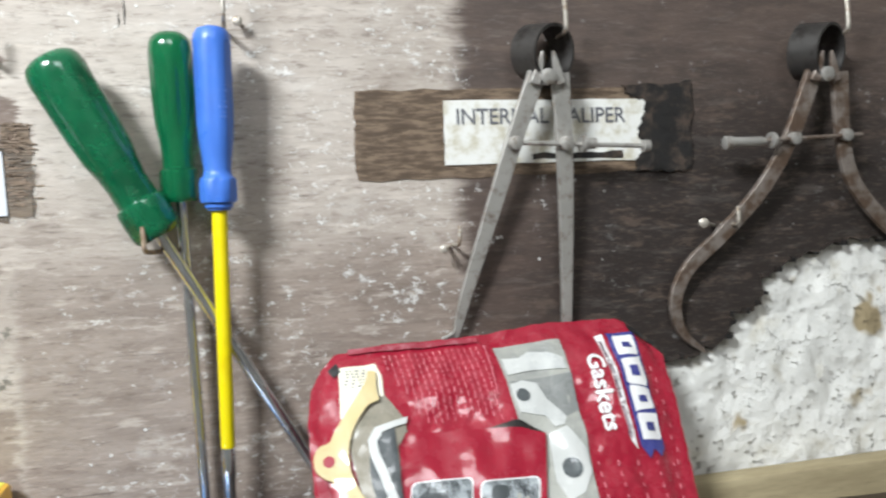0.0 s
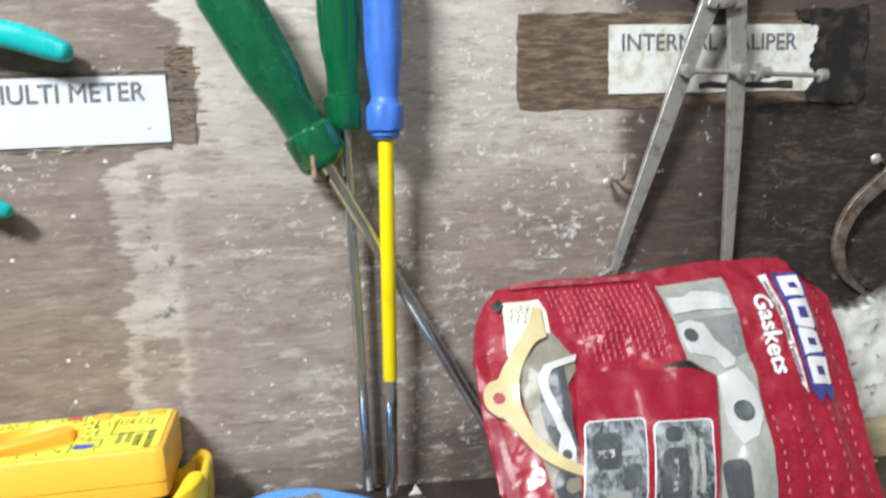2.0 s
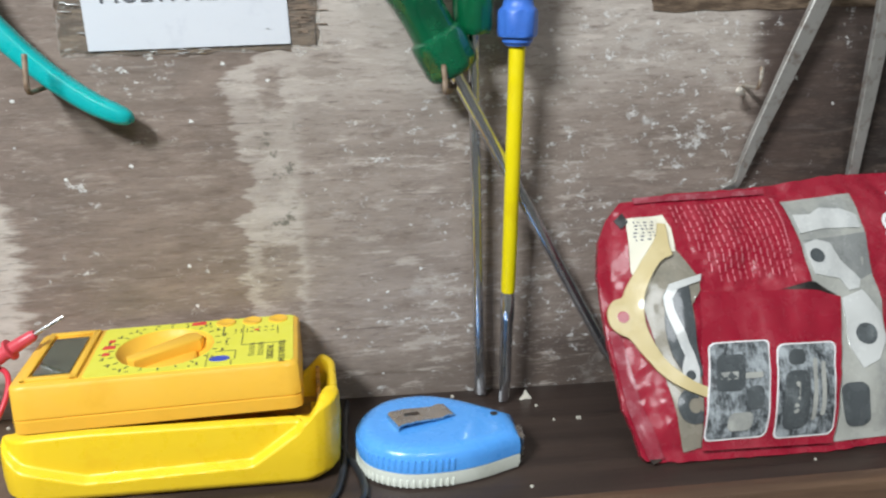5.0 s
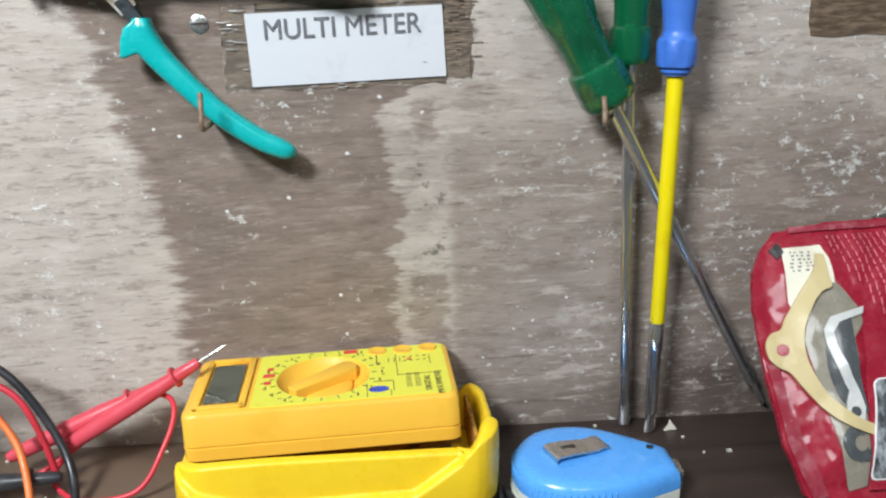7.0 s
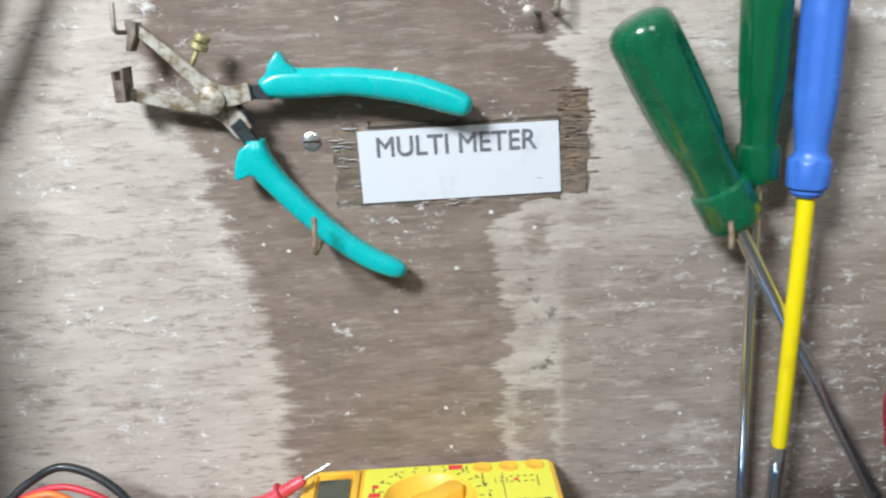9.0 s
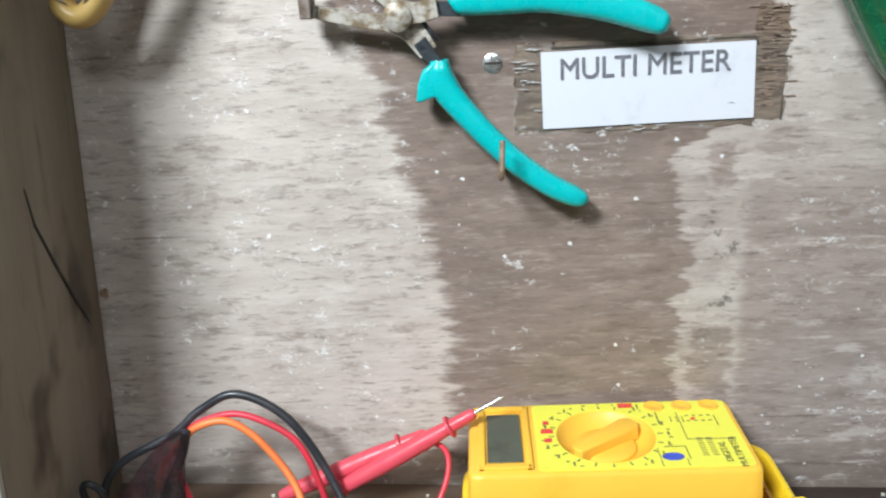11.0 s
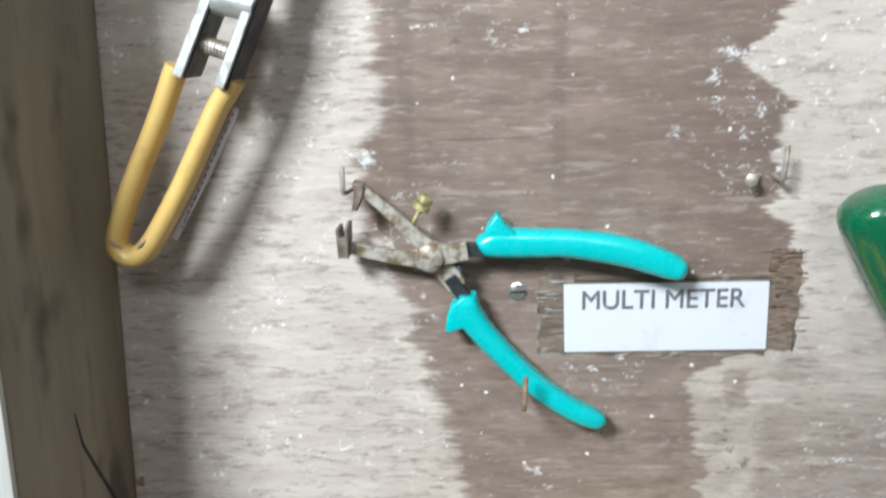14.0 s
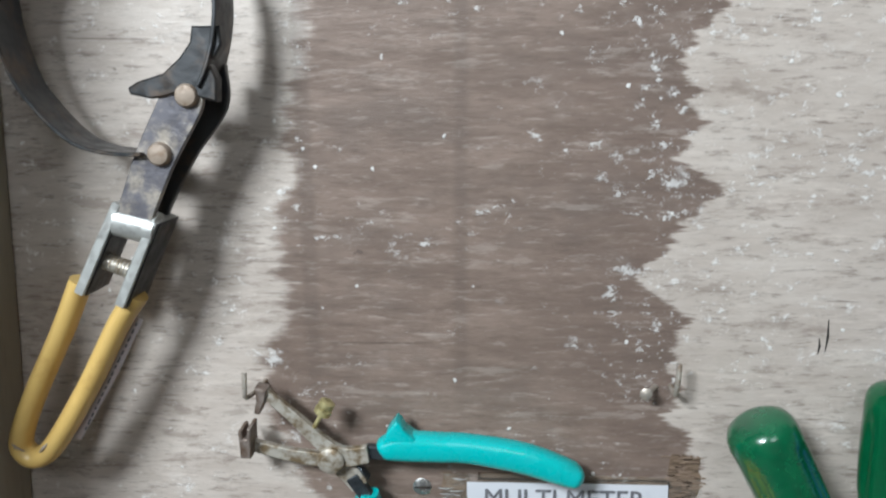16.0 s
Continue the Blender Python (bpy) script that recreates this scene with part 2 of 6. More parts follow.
def timber_material(name, a, b, stretch, rough=0.6, knots=0.0, worn=None):
    n = Net(name)
    g = n.noise(1.0, stretch, 6, 0.68)
    f = n.noise(1.0, tuple(4 * s for s in stretch), 4, 0.7, 5.0)
    col = n.mix(n.step(g, 0.3, 0.7), a, b)
    col = n.mix(n.mul(n.step(f, 0.55, 0.75), 0.45), col, tuple(0.5 * c for c in b))
    if worn:
        wx = n.xyz()[0]
        zone = n.step(n.add(wx, n.mul(n.sub(n.noise(14, (1, 3, 1), 4, 0.6, 23.0), 0.5), 0.25)), -0.06, -0.16)
        col = n.mix(n.mul(zone, 0.75), col, worn)
    if knots:
        k = n.step(n.noise(19, (1.2, 1.2, 0.7), 3, 0.5, 17.0), 0.53, 0.68)
        col = n.mix(n.mul(k, knots), col, tuple(0.42 * c for c in b))
    n.set(Base_Color=col, Roughness=rough)
    n.bump(n.add(g, n.mul(f, 0.6)), 0.35, 0.001)
    return n.m


M = {}
M["board"] = board_material()
M["plaster"] = plaster_material()
M["side"] = timber_material("grey_unpainted_timber", (0.29, 0.255, 0.20), (0.21, 0.18, 0.14), (30, 30, 4), 0.75, 0.95)
M["side_edge"] = timber_material("pale_sawn_edge", (0.54, 0.53, 0.49), (0.36, 0.35, 0.32), (40, 40, 5), 0.8, 0.4)
M["shelf"] = timber_material("dark_stained_shelf", (0.052, 0.034, 0.027), (0.03, 0.02, 0.017), (6, 70, 70), 0.42, worn=(0.17, 0.115, 0.078))
M["shelf_edge"] = timber_material("worn_brown_edge", (0.17, 0.1, 0.06), (0.09, 0.052, 0.034), (5, 60, 60), 0.5)
M["batten"] = timber_material("khaki_batten", (0.4, 0.33, 0.2), (0.24, 0.19, 0.11), (8, 50, 50), 0.75)
M["wall"] = plain("painted_wall", (0.72, 0.71, 0.67), 0.85, scale=9, amount=0.3, second=(0.6, 0.58, 0.53))
M["floor"] = plain("concrete_floor", (0.34, 0.33, 0.31), 0.8, scale=14, amount=0.5)
M["green"] = plain("green_clear_plastic", (0.006, 0.21, 0.08), 0.13, second=(0.004, 0.15, 0.05), scale=40, relief=0.04, coat=0.4, trans=0.6)
M["green_frosted"] = plain("frosted_green_plastic", (0.005, 0.155, 0.064), 0.2, second=(0.003, 0.10, 0.042), scale=60, relief=0.08, coat=0.5, trans=0.35, amount=0.6)
M["blue"] = plain("blue_plastic", (0.055, 0.17, 0.6), 0.36, second=(0.045, 0.14, 0.52), scale=35, relief=0.05, coat=0.1)
M["emboss"] = plain("raised_blue_plastic", (0.09, 0.2, 0.62), 0.4, scale=80, relief=0.0)
M["yellow_sleeve"] = plain("yellow_sleeve", (0.82, 0.66, 0.003), 0.38, second=(0.74, 0.56, 0.003), scale=45, relief=0.06, amount=0.3)
M["chrome"] = plain("dull_chrome", (0.68, 0.69, 0.72), 0.16, 0.95, second=(0.5, 0.5, 0.52), scale=70, relief=0.08, stretch=(1, 1, 0.3))
M["steel"] = plain("grey_steel", (0.43, 0.41, 0.385), 0.45, 0.6, second=(0.22, 0.175, 0.14), scale=110, amount=0.45, relief=0.18)
M["rust"] = plain("rusty_steel", (0.27, 0.23, 0.205), 0.55, 0.5, second=(0.13, 0.085, 0.06), scale=90, amount=0.9, relief=0.35)
M["blackened"] = plain("blackened_spring_steel", (0.07, 0.065, 0.062), 0.45, 0.6, second=(0.035, 0.03, 0.028), scale=90, relief=0.2)
M["nail"] = plain("dull_nail", (0.46, 0.42, 0.37), 0.5, 0.6, second=(0.24, 0.16, 0.1), scale=200, amount=0.6, relief=0.2)
M["rust_nail"] = plain("brown_nail", (0.36, 0.27, 0.2), 0.6, 0.4, second=(0.2, 0.12, 0.07), scale=200, amount=0.8, relief=0.3)
M["bright_screw"] = plain("bright_screw", (0.6, 0.6, 0.6), 0.3, 0.9, second=(0.4, 0.38, 0.35), scale=200, relief=0.1)
M["paper"] = plain("white_paper", (0.61, 0.62, 0.66), 0.6, second=(0.54, 0.55, 0.60), scale=45, amount=0.25, relief=0.12)
M["stained_paper"] = plain("stained_paper", (0.7, 0.69, 0.66), 0.7, second=(0.5, 0.46, 0.36), scale=75, amount=0.65, relief=0.15)
M["ink"] = plain("grey_black_ink", (0.13, 0.13, 0.145), 0.6, second=(0.2, 0.2, 0.22), scale=300, amount=0.5, relief=0.0)
M["residue"] = plain("torn_brown_residue", (0.075, 0.048, 0.03), 0.65, second=(0.2, 0.14, 0.095), scale=1.0, stretch=(60, 1, 300), amount=0.75, relief=0.5)
M["tar"] = plain("black_tape_residue", (0.016, 0.015, 0.015), 0.38, second=(0.07, 0.05, 0.04), scale=85, amount=0.55, relief=0.5)


def film_material():
    n = Net("clear_adhesive_film")
    n.set(Base_Color=(0.75, 0.72, 0.66), Roughness=0.22)
    n.b.inputs["Transmission Weight"].default_value = 0.0
    # pale streaks in the alpha stand in for glints on the creases
    a = n.step(n.noise(95, (1, 1, 2.2), 5, 0.75), 0.58, 0.70, 0.06, 0.62)
    n.put(n.b.inputs["Alpha"], a)
    n.bump(n.noise(120, (1, 1, 1), 4, 0.7, 5.0), 0.8, 0.002)
    return n.m


M["film"] = film_material()
M["glint_wrinkle"] = plain("glossy_glint_crease", (0.5, 0.5, 0.5), 0.08, scale=200, relief=0.1, coat=0.8)
M["fray"] = plain("brown_ply_fibre", (0.22, 0.155, 0.11), 0.7, second=(0.28, 0.2, 0.15), scale=200, relief=0.2)

# ---- mesh helpers ----


def part(name, bm, material, parent=None, label="", smooth=True):
    """Links a bmesh as one mesh object, under a thing or a part."""
    me = bpy.data.meshes.new(name)
    bmesh.ops.recalc_face_normals(bm, faces=bm.faces)
    bm.to_mesh(me)
    bm.free()
    me.materials.append(material)
    if smooth:
        me.shade_smooth()
        me.set_sharp_from_angle(angle=radians(38))
    ob = new(name, me)
    if parent:
        ob.parent = parent
    if label:
        ob["label"] = label
    return ob


def thing(name, m, label, category, group="", kind=""):
    ob = new(name)
    ob.empty_display_size = 0.01
    ob.matrix_world = m
    return tagged(ob, label, category, group, kind)


def box(sx, sy, sz, c=(0, 0, 0), bevel=0.0, seg=2, bm=None):
    bm2 = bmesh.new()
    bmesh.ops.create_cube(bm2, size=1.0)
    bmesh.ops.scale(bm2, vec=(sx, sy, sz), verts=bm2.verts)
    if bevel:
        bmesh.ops.bevel(bm2, geom=bm2.edges[:], offset=bevel, segments=seg, affect="EDGES", profile=0.5)
    bmesh.ops.translate(bm2, vec=c, verts=bm2.verts)
    return join(bm, bm2)


def join(bm, bm2):
    if bm is None:
        return bm2
    tmp = bpy.data.meshes.new("tmp")
    bm2.to_mesh(tmp)
    bm2.free()
    bm.from_mesh(tmp)
    bpy.data.meshes.remove(tmp)
    return bm


def prism(outline, y0, y1, bevel=0.0, seg=2, bm=None):
    """An outline in x and z, made solid from y0 to y1."""
    bm2 = bmesh.new()
    f = bm2.faces.new([bm2.verts.new((x, y0, z)) for x, z in outline])
    r = bmesh.ops.extrude_face_region(bm2, geom=[f])
    bmesh.ops.translate(bm2, vec=(0, y1 - y0, 0), verts=[v for v in r["geom"] if isinstance(v, bmesh.types.BMVert)])
    bmesh.ops.recalc_face_normals(bm2, faces=bm2.faces)
    if bevel:
        es = [e for e in bm2.edges if abs(e.verts[0].co.y - e.verts[1].co.y) < 1e-6]
        bmesh.ops.bevel(bm2, geom=es, offset=bevel, segments=seg, affect="EDGES", profile=0.5)
    return join(bm, bm2)


def pillow(outline, y0, y1, r, n=5):
    """An outline in x and z, solid from y0 to y1, its rims rounded by r."""
    area = sum(a[0] * b[1] - b[0] * a[1] for a, b in zip(outline, outline[1:] + outline[:1]))
    sg = 1 if area > 0 else -1
    m = len(outline)
    nor = []
    for k in range(m):
        (ax, az), (bx, bz) = outline[k - 1], outline[(k + 1) % m]
        L = math.hypot(bx - ax, bz - az) or 1.0
        nor.append((sg * (bz - az) / L, -sg * (bx - ax) / L))
    sy = 1 if y1 > y0 else -1
    rows = [(y0 + sy * r * (1 - math.sin(a)), r * (1 - math.cos(a))) for a in (math.pi / 2 * (1 - k / n) for k in range(n + 1))]
    rows += [(y1 - sy * r * (1 - math.sin(a)), r * (1 - math.cos(a))) for a in (math.pi / 2 * k / n for k in range(n + 1))]
    bm = bmesh.new()
    rings = [[bm.verts.new((p[0] - q[0] * d, y, p[1] - q[1] * d)) for p, q in zip(outline, nor)] for y, d in rows]
    for a, b in zip(rings, rings[1:]):
        for k in range(m):
            bm.faces.new((a[k], a[(k + 1) % m], b[(k + 1) % m], b[k]))
    bm.faces.new(rings[0][::-1])
    bm.faces.new(rings[-1])
    return bm


def resample(pts, n):
    """Even steps along a closed outline."""
    pts = [Vector(p) for p in pts]
    seg = [(b - a).length for a, b in zip(pts, pts[1:] + pts[:1])]
    total, out, k, run = sum(seg), [], 0, 0.0
    for i in range(n):
        d = total * i / n
        while run + seg[k] < d:
            run += seg[k]
            k += 1
        out.append(pts[k].lerp(pts[(k + 1) % len(pts)], (d - run) / seg[k] if seg[k] else 0.0))
    return out


def smooth_path(pts, n=8):
    """A Catmull-Rom curve through the points."""
    p = [Vector(q) for q in pts]
    p = [2 * p[0] - p[1], *p, 2 * p[-1] - p[-2]]
    out = []
    for i in range(1, len(p) - 2):
        for k in range(n):
            t = k / n
            a, b, c, d = p[i - 1], p[i], p[i + 1], p[i + 2]
            out.append(0.5 * (2 * b + (c - a) * t + (2 * a - 5 * b + 4 * c - d) * t * t + (3 * b - a - 3 * c + d) * t ** 3))
    out.append(p[-2])
    return out


def tube(pts, radius, seg=10, flat=1.0, bm=None, across=None):
    """A round or flattened rod along points; radius is a number or one for each point."""
    bm2 = bmesh.new()
    pts = [Vector(p) for p in pts]
    rs = radius if isinstance(radius, (list, tuple)) else [radius] * len(pts)
    rings, side = [], None
    for i, p in enumerate(pts):
        d = (pts[min(i + 1, len(pts) - 1)] - pts[max(i - 1, 0)]).normalized()
        if across is not None:
            side = Vector(across)
        elif side is None:
            side = Vector((0, 1, 0)) if abs(d.y) < 0.9 else Vector((1, 0, 0))
        u = (side - d * side.dot(d)).normalized()
        side = u
        v = d.cross(u)
        rings.append([bm2.verts.new(p + u * (math.cos(2 * math.pi * k / seg) * rs[i] * flat) + v * (math.sin(2 * math.pi * k / seg) * rs[i])) for k in range(seg)])
    for a, b in zip(rings, rings[1:]):
        for k in range(seg):
            bm2.faces.new((a[k], a[(k + 1) % seg], b[(k + 1) % seg], b[k]))
    bm2.faces.new(rings[0][::-1])
    bm2.faces.new(rings[-1])
    return join(bm, bm2)


def lathe(profile, seg=24, flutes=0, depth=None, bm=None, swell=1.0):
    """Turned about z: rows of height, radius and, with flutes, the depth of the flutes there."""
    bm2 = bmesh.new()
    rings = []
    for row in profile:
        h, r = row[0], row[1]
        fd = row[2] if len(row) > 2 else 0.0
        rings.append([bm2.verts.new((math.cos(2 * math.pi * k / seg) * (r - fd * (0.5 + 0.5 * math.cos(flutes * 2 * math.pi * k / seg)) ** 2),
                                     math.sin(2 * math.pi * k / seg) * (r - fd * (0.5 + 0.5 * math.cos(flutes * 2 * math.pi * k / seg)) ** 2), h)) for k in range(seg)])
    for a, b in zip(rings, rings[1:]):
        for k in range(seg):
            bm2.faces.new((a[k], a[(k + 1) % seg], b[(k + 1) % seg], b[k]))
    bm2.faces.new(rings[0][::-1])
    bm2.faces.new(rings[-1])
    return join(bm, bm2)


def along(a, b):
    """The pose whose origin is a and whose -z points to b."""
    d = Vector(b) - Vector(a)
    return Matrix.Translation(a) @ d.to_track_quat("-Z", "Y").to_matrix().to_4x4()


def writing(text, size, m, material, parent, name="writing", depth=0.0001, bold=0.0):
    """Flat letters in the built-in font, facing -y, as one mesh; bold thickens the strokes."""
    cu = bpy.data.curves.new("letters", "FONT")
    cu.body, cu.size, cu.extrude = text, size, depth
    tmp = bpy.data.objects.new("letters", cu)
    scene.collection.objects.link(tmp)
    me = bpy.data.meshes.new_from_object(tmp.evaluated_get(bpy.context.evaluated_depsgraph_get()))
    bpy.data.objects.remove(tmp)
    bpy.data.curves.remove(cu)
    xs = [v.co.x for v in me.vertices]
    me.transform(pose(0, 0, 0, 90, 0, 0) @ Matrix.Translation((-(min(xs) + max(xs)) / 2, 0, 0)))
    if bold:
        bm = bmesh.new()
        for k, (dx, dz) in enumerate(((0, 0), (bold, 0), (-bold, 0), (0, bold), (0, -bold))):
            me.transform(Matrix.Translation((dx, -0.00003 * k, dz)))
            bm.from_mesh(me)
            me.transform(Matrix.Translation((-dx, 0.00003 * k, -dz)))
        bm.to_mesh(me)
        bm.free()
    me.name = name
    me.materials.clear()
    me.materials.append(material)
    ob = new(name, me)
    ob.parent = parent
    ob.matrix_local = m
    return ob, max(xs) - min(xs)


def ragged(outline, amp, seed, n=5):
    """Breaks an outline into short uneven steps."""
    rnd = random.Random(seed)
    out = []
    for (a, b), (c, d) in zip(outline, outline[1:] + outline[:1]):
        for k in range(n):
            t = k / n
            out.append((a + (c - a) * t + rnd.uniform(-amp, amp), b + (d - b) * t + rnd.uniform(-amp, amp)))
    return out


# ---- the large structure ----
SHELF = 1.2945         # top of the shelf at x = 0
FALL = 0.03            # the shelf falls to the right by this slope


def shelf_z(x):
    return SHELF - FALL * x


TILT_SHELF = math.degrees(math.atan(FALL))


def on_shelf(x, y, turn=0.0, lift=0.0):
    """A pose on the sloping shelf."""
    return pose(x, y, shelf_z(x) + lift, 0, TILT_SHELF, 0) @ pose(0, 0, 0, 0, 0, turn)


# plywood back, broken away at its lower right corner
rnd = random.Random(4)
edge = [(0.62, 1.462), (0.583, 1.458), (0.545, 1.458), (0.502, 1.446), (0.481, 1.435), (0.476, 1.416), (0.456, 1.411), (0.451, 1.394), (0.424, 1.386), (0.40, 1.384), (0.385, 1.36), (0.378, 1.33), (0.375, 1.25)]
fine_edge = []
for (a, b), (c, d) in zip(edge, edge[1:]):
    for k in range(6):
        t = k / 6
        fine_edge.append((a + (c - a) * t + rnd.uniform(-1, 1) * 0.0026, b + (d - b) * t + rnd.uniform(-1, 1) * 0.0026))
outline = [(-0.5, 1.15), (-0.5, 2.15), (0.95, 2.15), (0.95, 1.47)] + fine_edge + [(0.375, 1.15)]
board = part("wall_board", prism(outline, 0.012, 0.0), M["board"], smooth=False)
tagged(board, "weathered plywood back board, stained and broken at one corner", "board", kind="structure")

# splintered dark ply along the break
splinters = bmesh.new()
for i in range(6, len(fine_edge) - 14, 3):
    a = fine_edge[i]
    s = rnd.uniform(0.001, 0.0028)
    prism(ragged([(a[0] - s, a[1] + s * 0.9), (a[0] + s, a[1] + s * 0.7), (a[0] + s * 0.7, a[1] - s * 0.6), (a[0] - s * 0.6, a[1] - s * 0.5)], s * 0.35, i, 2), 0.008, -rnd.uniform(0.0006, 0.0022), bm=splinters)
tagged(part("broken_edge", splinters, M["tar"], smooth=False), "black rotten splinters along the broken plywood edge", "trim", kind="structure")


def rough_sheet(x0, x1, z0, z1, y, nx, nz, amp, seed):
    bm = bmesh.new()
    grid = []
    for j in range(nz + 1):
        row = []
        for i in range(nx + 1):
            px, pz = x0 + (x1 - x0) * i / nx, z0 + (z1 - z0) * j / nz
            q = Vector((px * 38 + seed, pz * 38, seed))
            d = noise.fractal(q, 0.9, 2.1, 5) * amp
            row.append(bm.verts.new((px, y - d, pz)))
        grid.append(row)
    for j in range(nz):
        for i in range(nx):
            bm.faces.new((grid[j][i], grid[j][i + 1], grid[j + 1][i + 1], grid[j + 1][i]))
    return bm


tagged(part("plaster_patch", rough_sheet(0.34, 0.75, 1.10, 1.50, 0.007, 150, 150, 0.0032, 3.0), M["plaster"]), "crumbling white plaster wall behind the broken board", "plaster", kind="structure")
tagged(part("batten", box(0.55, 0.02, 0.06, (0.67, -0.008, 1.272), 0.003), M["batten"]), "khaki wooden batten below the bare plaster", "batten", kind="structure")

# shelf with a worn front edge
sh = thing("shelf", pose(0, 0, SHELF, 0, TILT_SHELF, 0), "dark stained wooden shelf with a worn brown front edge", "shelf", kind="structure")
part("shelf_top", box(1.5, 0.118, 0.018, (0.15, -0.059, -0.009), 0.0015), M["shelf"], sh)
part("shelf_front", box(1.5, 0.012, 0.035, (0.15, -0.1245, -0.0155), 0.002), M["shelf_edge"], sh, "worn brown front edge strip")

# upright at the side, leaning a little
side = thing("side_panel", pose(-0.3325, 0, 1.44, 0, 3.4, 0), "grey timber side panel with a crack and pale sawn edge", "panel", kind="structure")
part("panel_board", box(0.036, 0.106, 1.4, (-0.018, -0.0535, 0.2), 0.002), M["side"], side)
part("sawn_edge", box(0.036, 0.004, 1.4, (-0.018, -0.1085, 0.2), 0.0015), M["side_edge"], side, "pale sawn front edge")
crack = bmesh.new()
cp = [(-0.0575, 0.0520), (-0.0535, 0.0342), (-0.0429, 0.0149), (-0.0276, -0.0113), (-0.0206, -0.0215), (-0.0150, -0.0300)]
tube([(0.0002, a, b) for a, b in cp], [0.0004, 0.0007, 0.0009, 0.0010, 0.0008, 0.0003], 6, bm=crack)
part("crack", crack, M["tar"], side, "long dark drying crack")

# the room round it: unseen, added to close the place and bounce fill light
room = [("wall_back", (6, 0.1, 3.0), (0.5, 0.066, 1.5)), ("wall_front", (6, 0.1, 3.0), (0.5, -3.05, 1.5)),
        ("wall_west", (0.1, 3.2, 3.0), (-2.55, -1.5, 1.5)), ("wall_east", (0.1, 3.2, 3.0), (3.55, -1.5, 1.5))]
for name, size, c in room:
    tagged(part(name, box(*size, c), M["wall"], smooth=False), "unseen painted plaster wall added round the workshop", "wall", kind="structure")
tagged(part("floor", box(6.3, 3.4, 0.1, (0.5, -1.5, -0.05)), M["floor"], smooth=False), "unseen bare grey concrete floor, added", "floor", kind="structure")
tagged(part("ceiling", box(6.3, 3.4, 0.1, (0.5, -1.5, 3.05)), M["wall"], smooth=False), "unseen plain white ceiling, added to return light", "ceiling", kind="structure")

# ---- paper labels and old tape ----
patch = thing("tape_residue", pose(0, 0, 0), "brown torn paper residue with black tape at one end on the plywood", "residue", kind="structure")
part("paper_residue", prism(ragged([(0.1965, 1.512), (0.405, 1.513), (0.405, 1.569), (0.197, 1.568)], 0.0009, 2, 14), 0.002, -0.0006), M["residue"], patch, smooth=False)
part("tape_end", prism(ragged([(0.384, 1.512), (0.425, 1.5125), (0.428, 1.572), (0.377, 1.570), (0.381, 1.563), (0.393, 1.559), (0.391, 1.548), (0.386, 1.538), (0.391, 1.527), (0.385, 1.52)], 0.0013, 5, 9), 0.002, -0.0021), M["tar"], patch, "black sticky tape residue", smooth=False)

lab = thing("paper_label", pose(0.3235, -0.0012, 1.541, 0, 0.2, 0), "white paper label reading INTERNAL CALIPER, stained at one end", "label", "paper labels")
part("sheet", prism(ragged([(-0.0705, -0.0205), (0.065, -0.0205), (0.073, 0.02), (-0.0705, 0.02)], 0.0004, 7, 10), 0.0, -0.0004), M["stained_paper"], lab, smooth=False)
w, width = writing("INTERNAL CALIPER", 0.0142, pose(-0.004, -0.0007, 0.0048), M["ink"], lab, bold=0.00012)
w.scale = (0.116 / width, 1, 1)
part("stain_patch", prism(ragged([(-0.012, -0.0185), (0.052, -0.0185), (0.052, -0.0145), (-0.012, -0.0145)], 0.0008, 9, 8), 0.0, -0.0007), M["tar"], lab, "dark torn strip", smooth=False)

lab2 = thing("paper_label", pose(-0.0505, -0.0012, 1.517, 0, -0.8, 0), "white paper label reading MULTI METER under clear tape", "label", "paper labels")
part("sheet", prism([(-0.0498, -0.018), (0.0498, -0.0178), (0.0492, 0.018), (-0.0502, 0.0182)], 0.0, -0.0004), M["paper"], lab2, smooth=False)
w, width = writing("MULTI METER", 0.0140, pose(-0.0015, -0.0007, 0.0052), M["ink"], lab2, bold=0.00012)
w.scale = (0.079 / width, 1, 1)
film = part("clear_tape", prism(ragged([(-0.114, 1.4955), (0.0165, 1.4965), (0.014, 1.5395), (-0.112, 1.5385)], 0.0008, 11, 10), -0.0001, -0.0008), M["film"], smooth=False)
rnd = random.Random(31)
# raised creases in the tape, their glints put into the pale colour
for k in range(16):
    wx, wz = rnd.choice((rnd.uniform(-0.112, -0.102), rnd.uniform(-0.112, -0.102), rnd.uniform(-0.09, 0.0))), 0.0
    wz = rnd.uniform(1.50, 1.537) if wx < -0.101 else rnd.choice((rnd.uniform(1.4965, 1.4985), rnd.uniform(1.5065, 1.511)))
    L = rnd.uniform(0.0012, 0.004)
    part("glint_wrinkle", tube([(wx - L, -0.0016, wz), (wx, -0.0020, wz + rnd.uniform(-0.0004, 0.0004)), (wx + L, -0.0016, wz + rnd.uniform(-0.0006, 0.0006))], [0.0001, 0.0003, 0.0001], 6, 0.6), M["glint_wrinkle"], film)
tagged(film, "wrinkled clear adhesive tape stuck round a paper label", "tape")
under = bmesh.new()
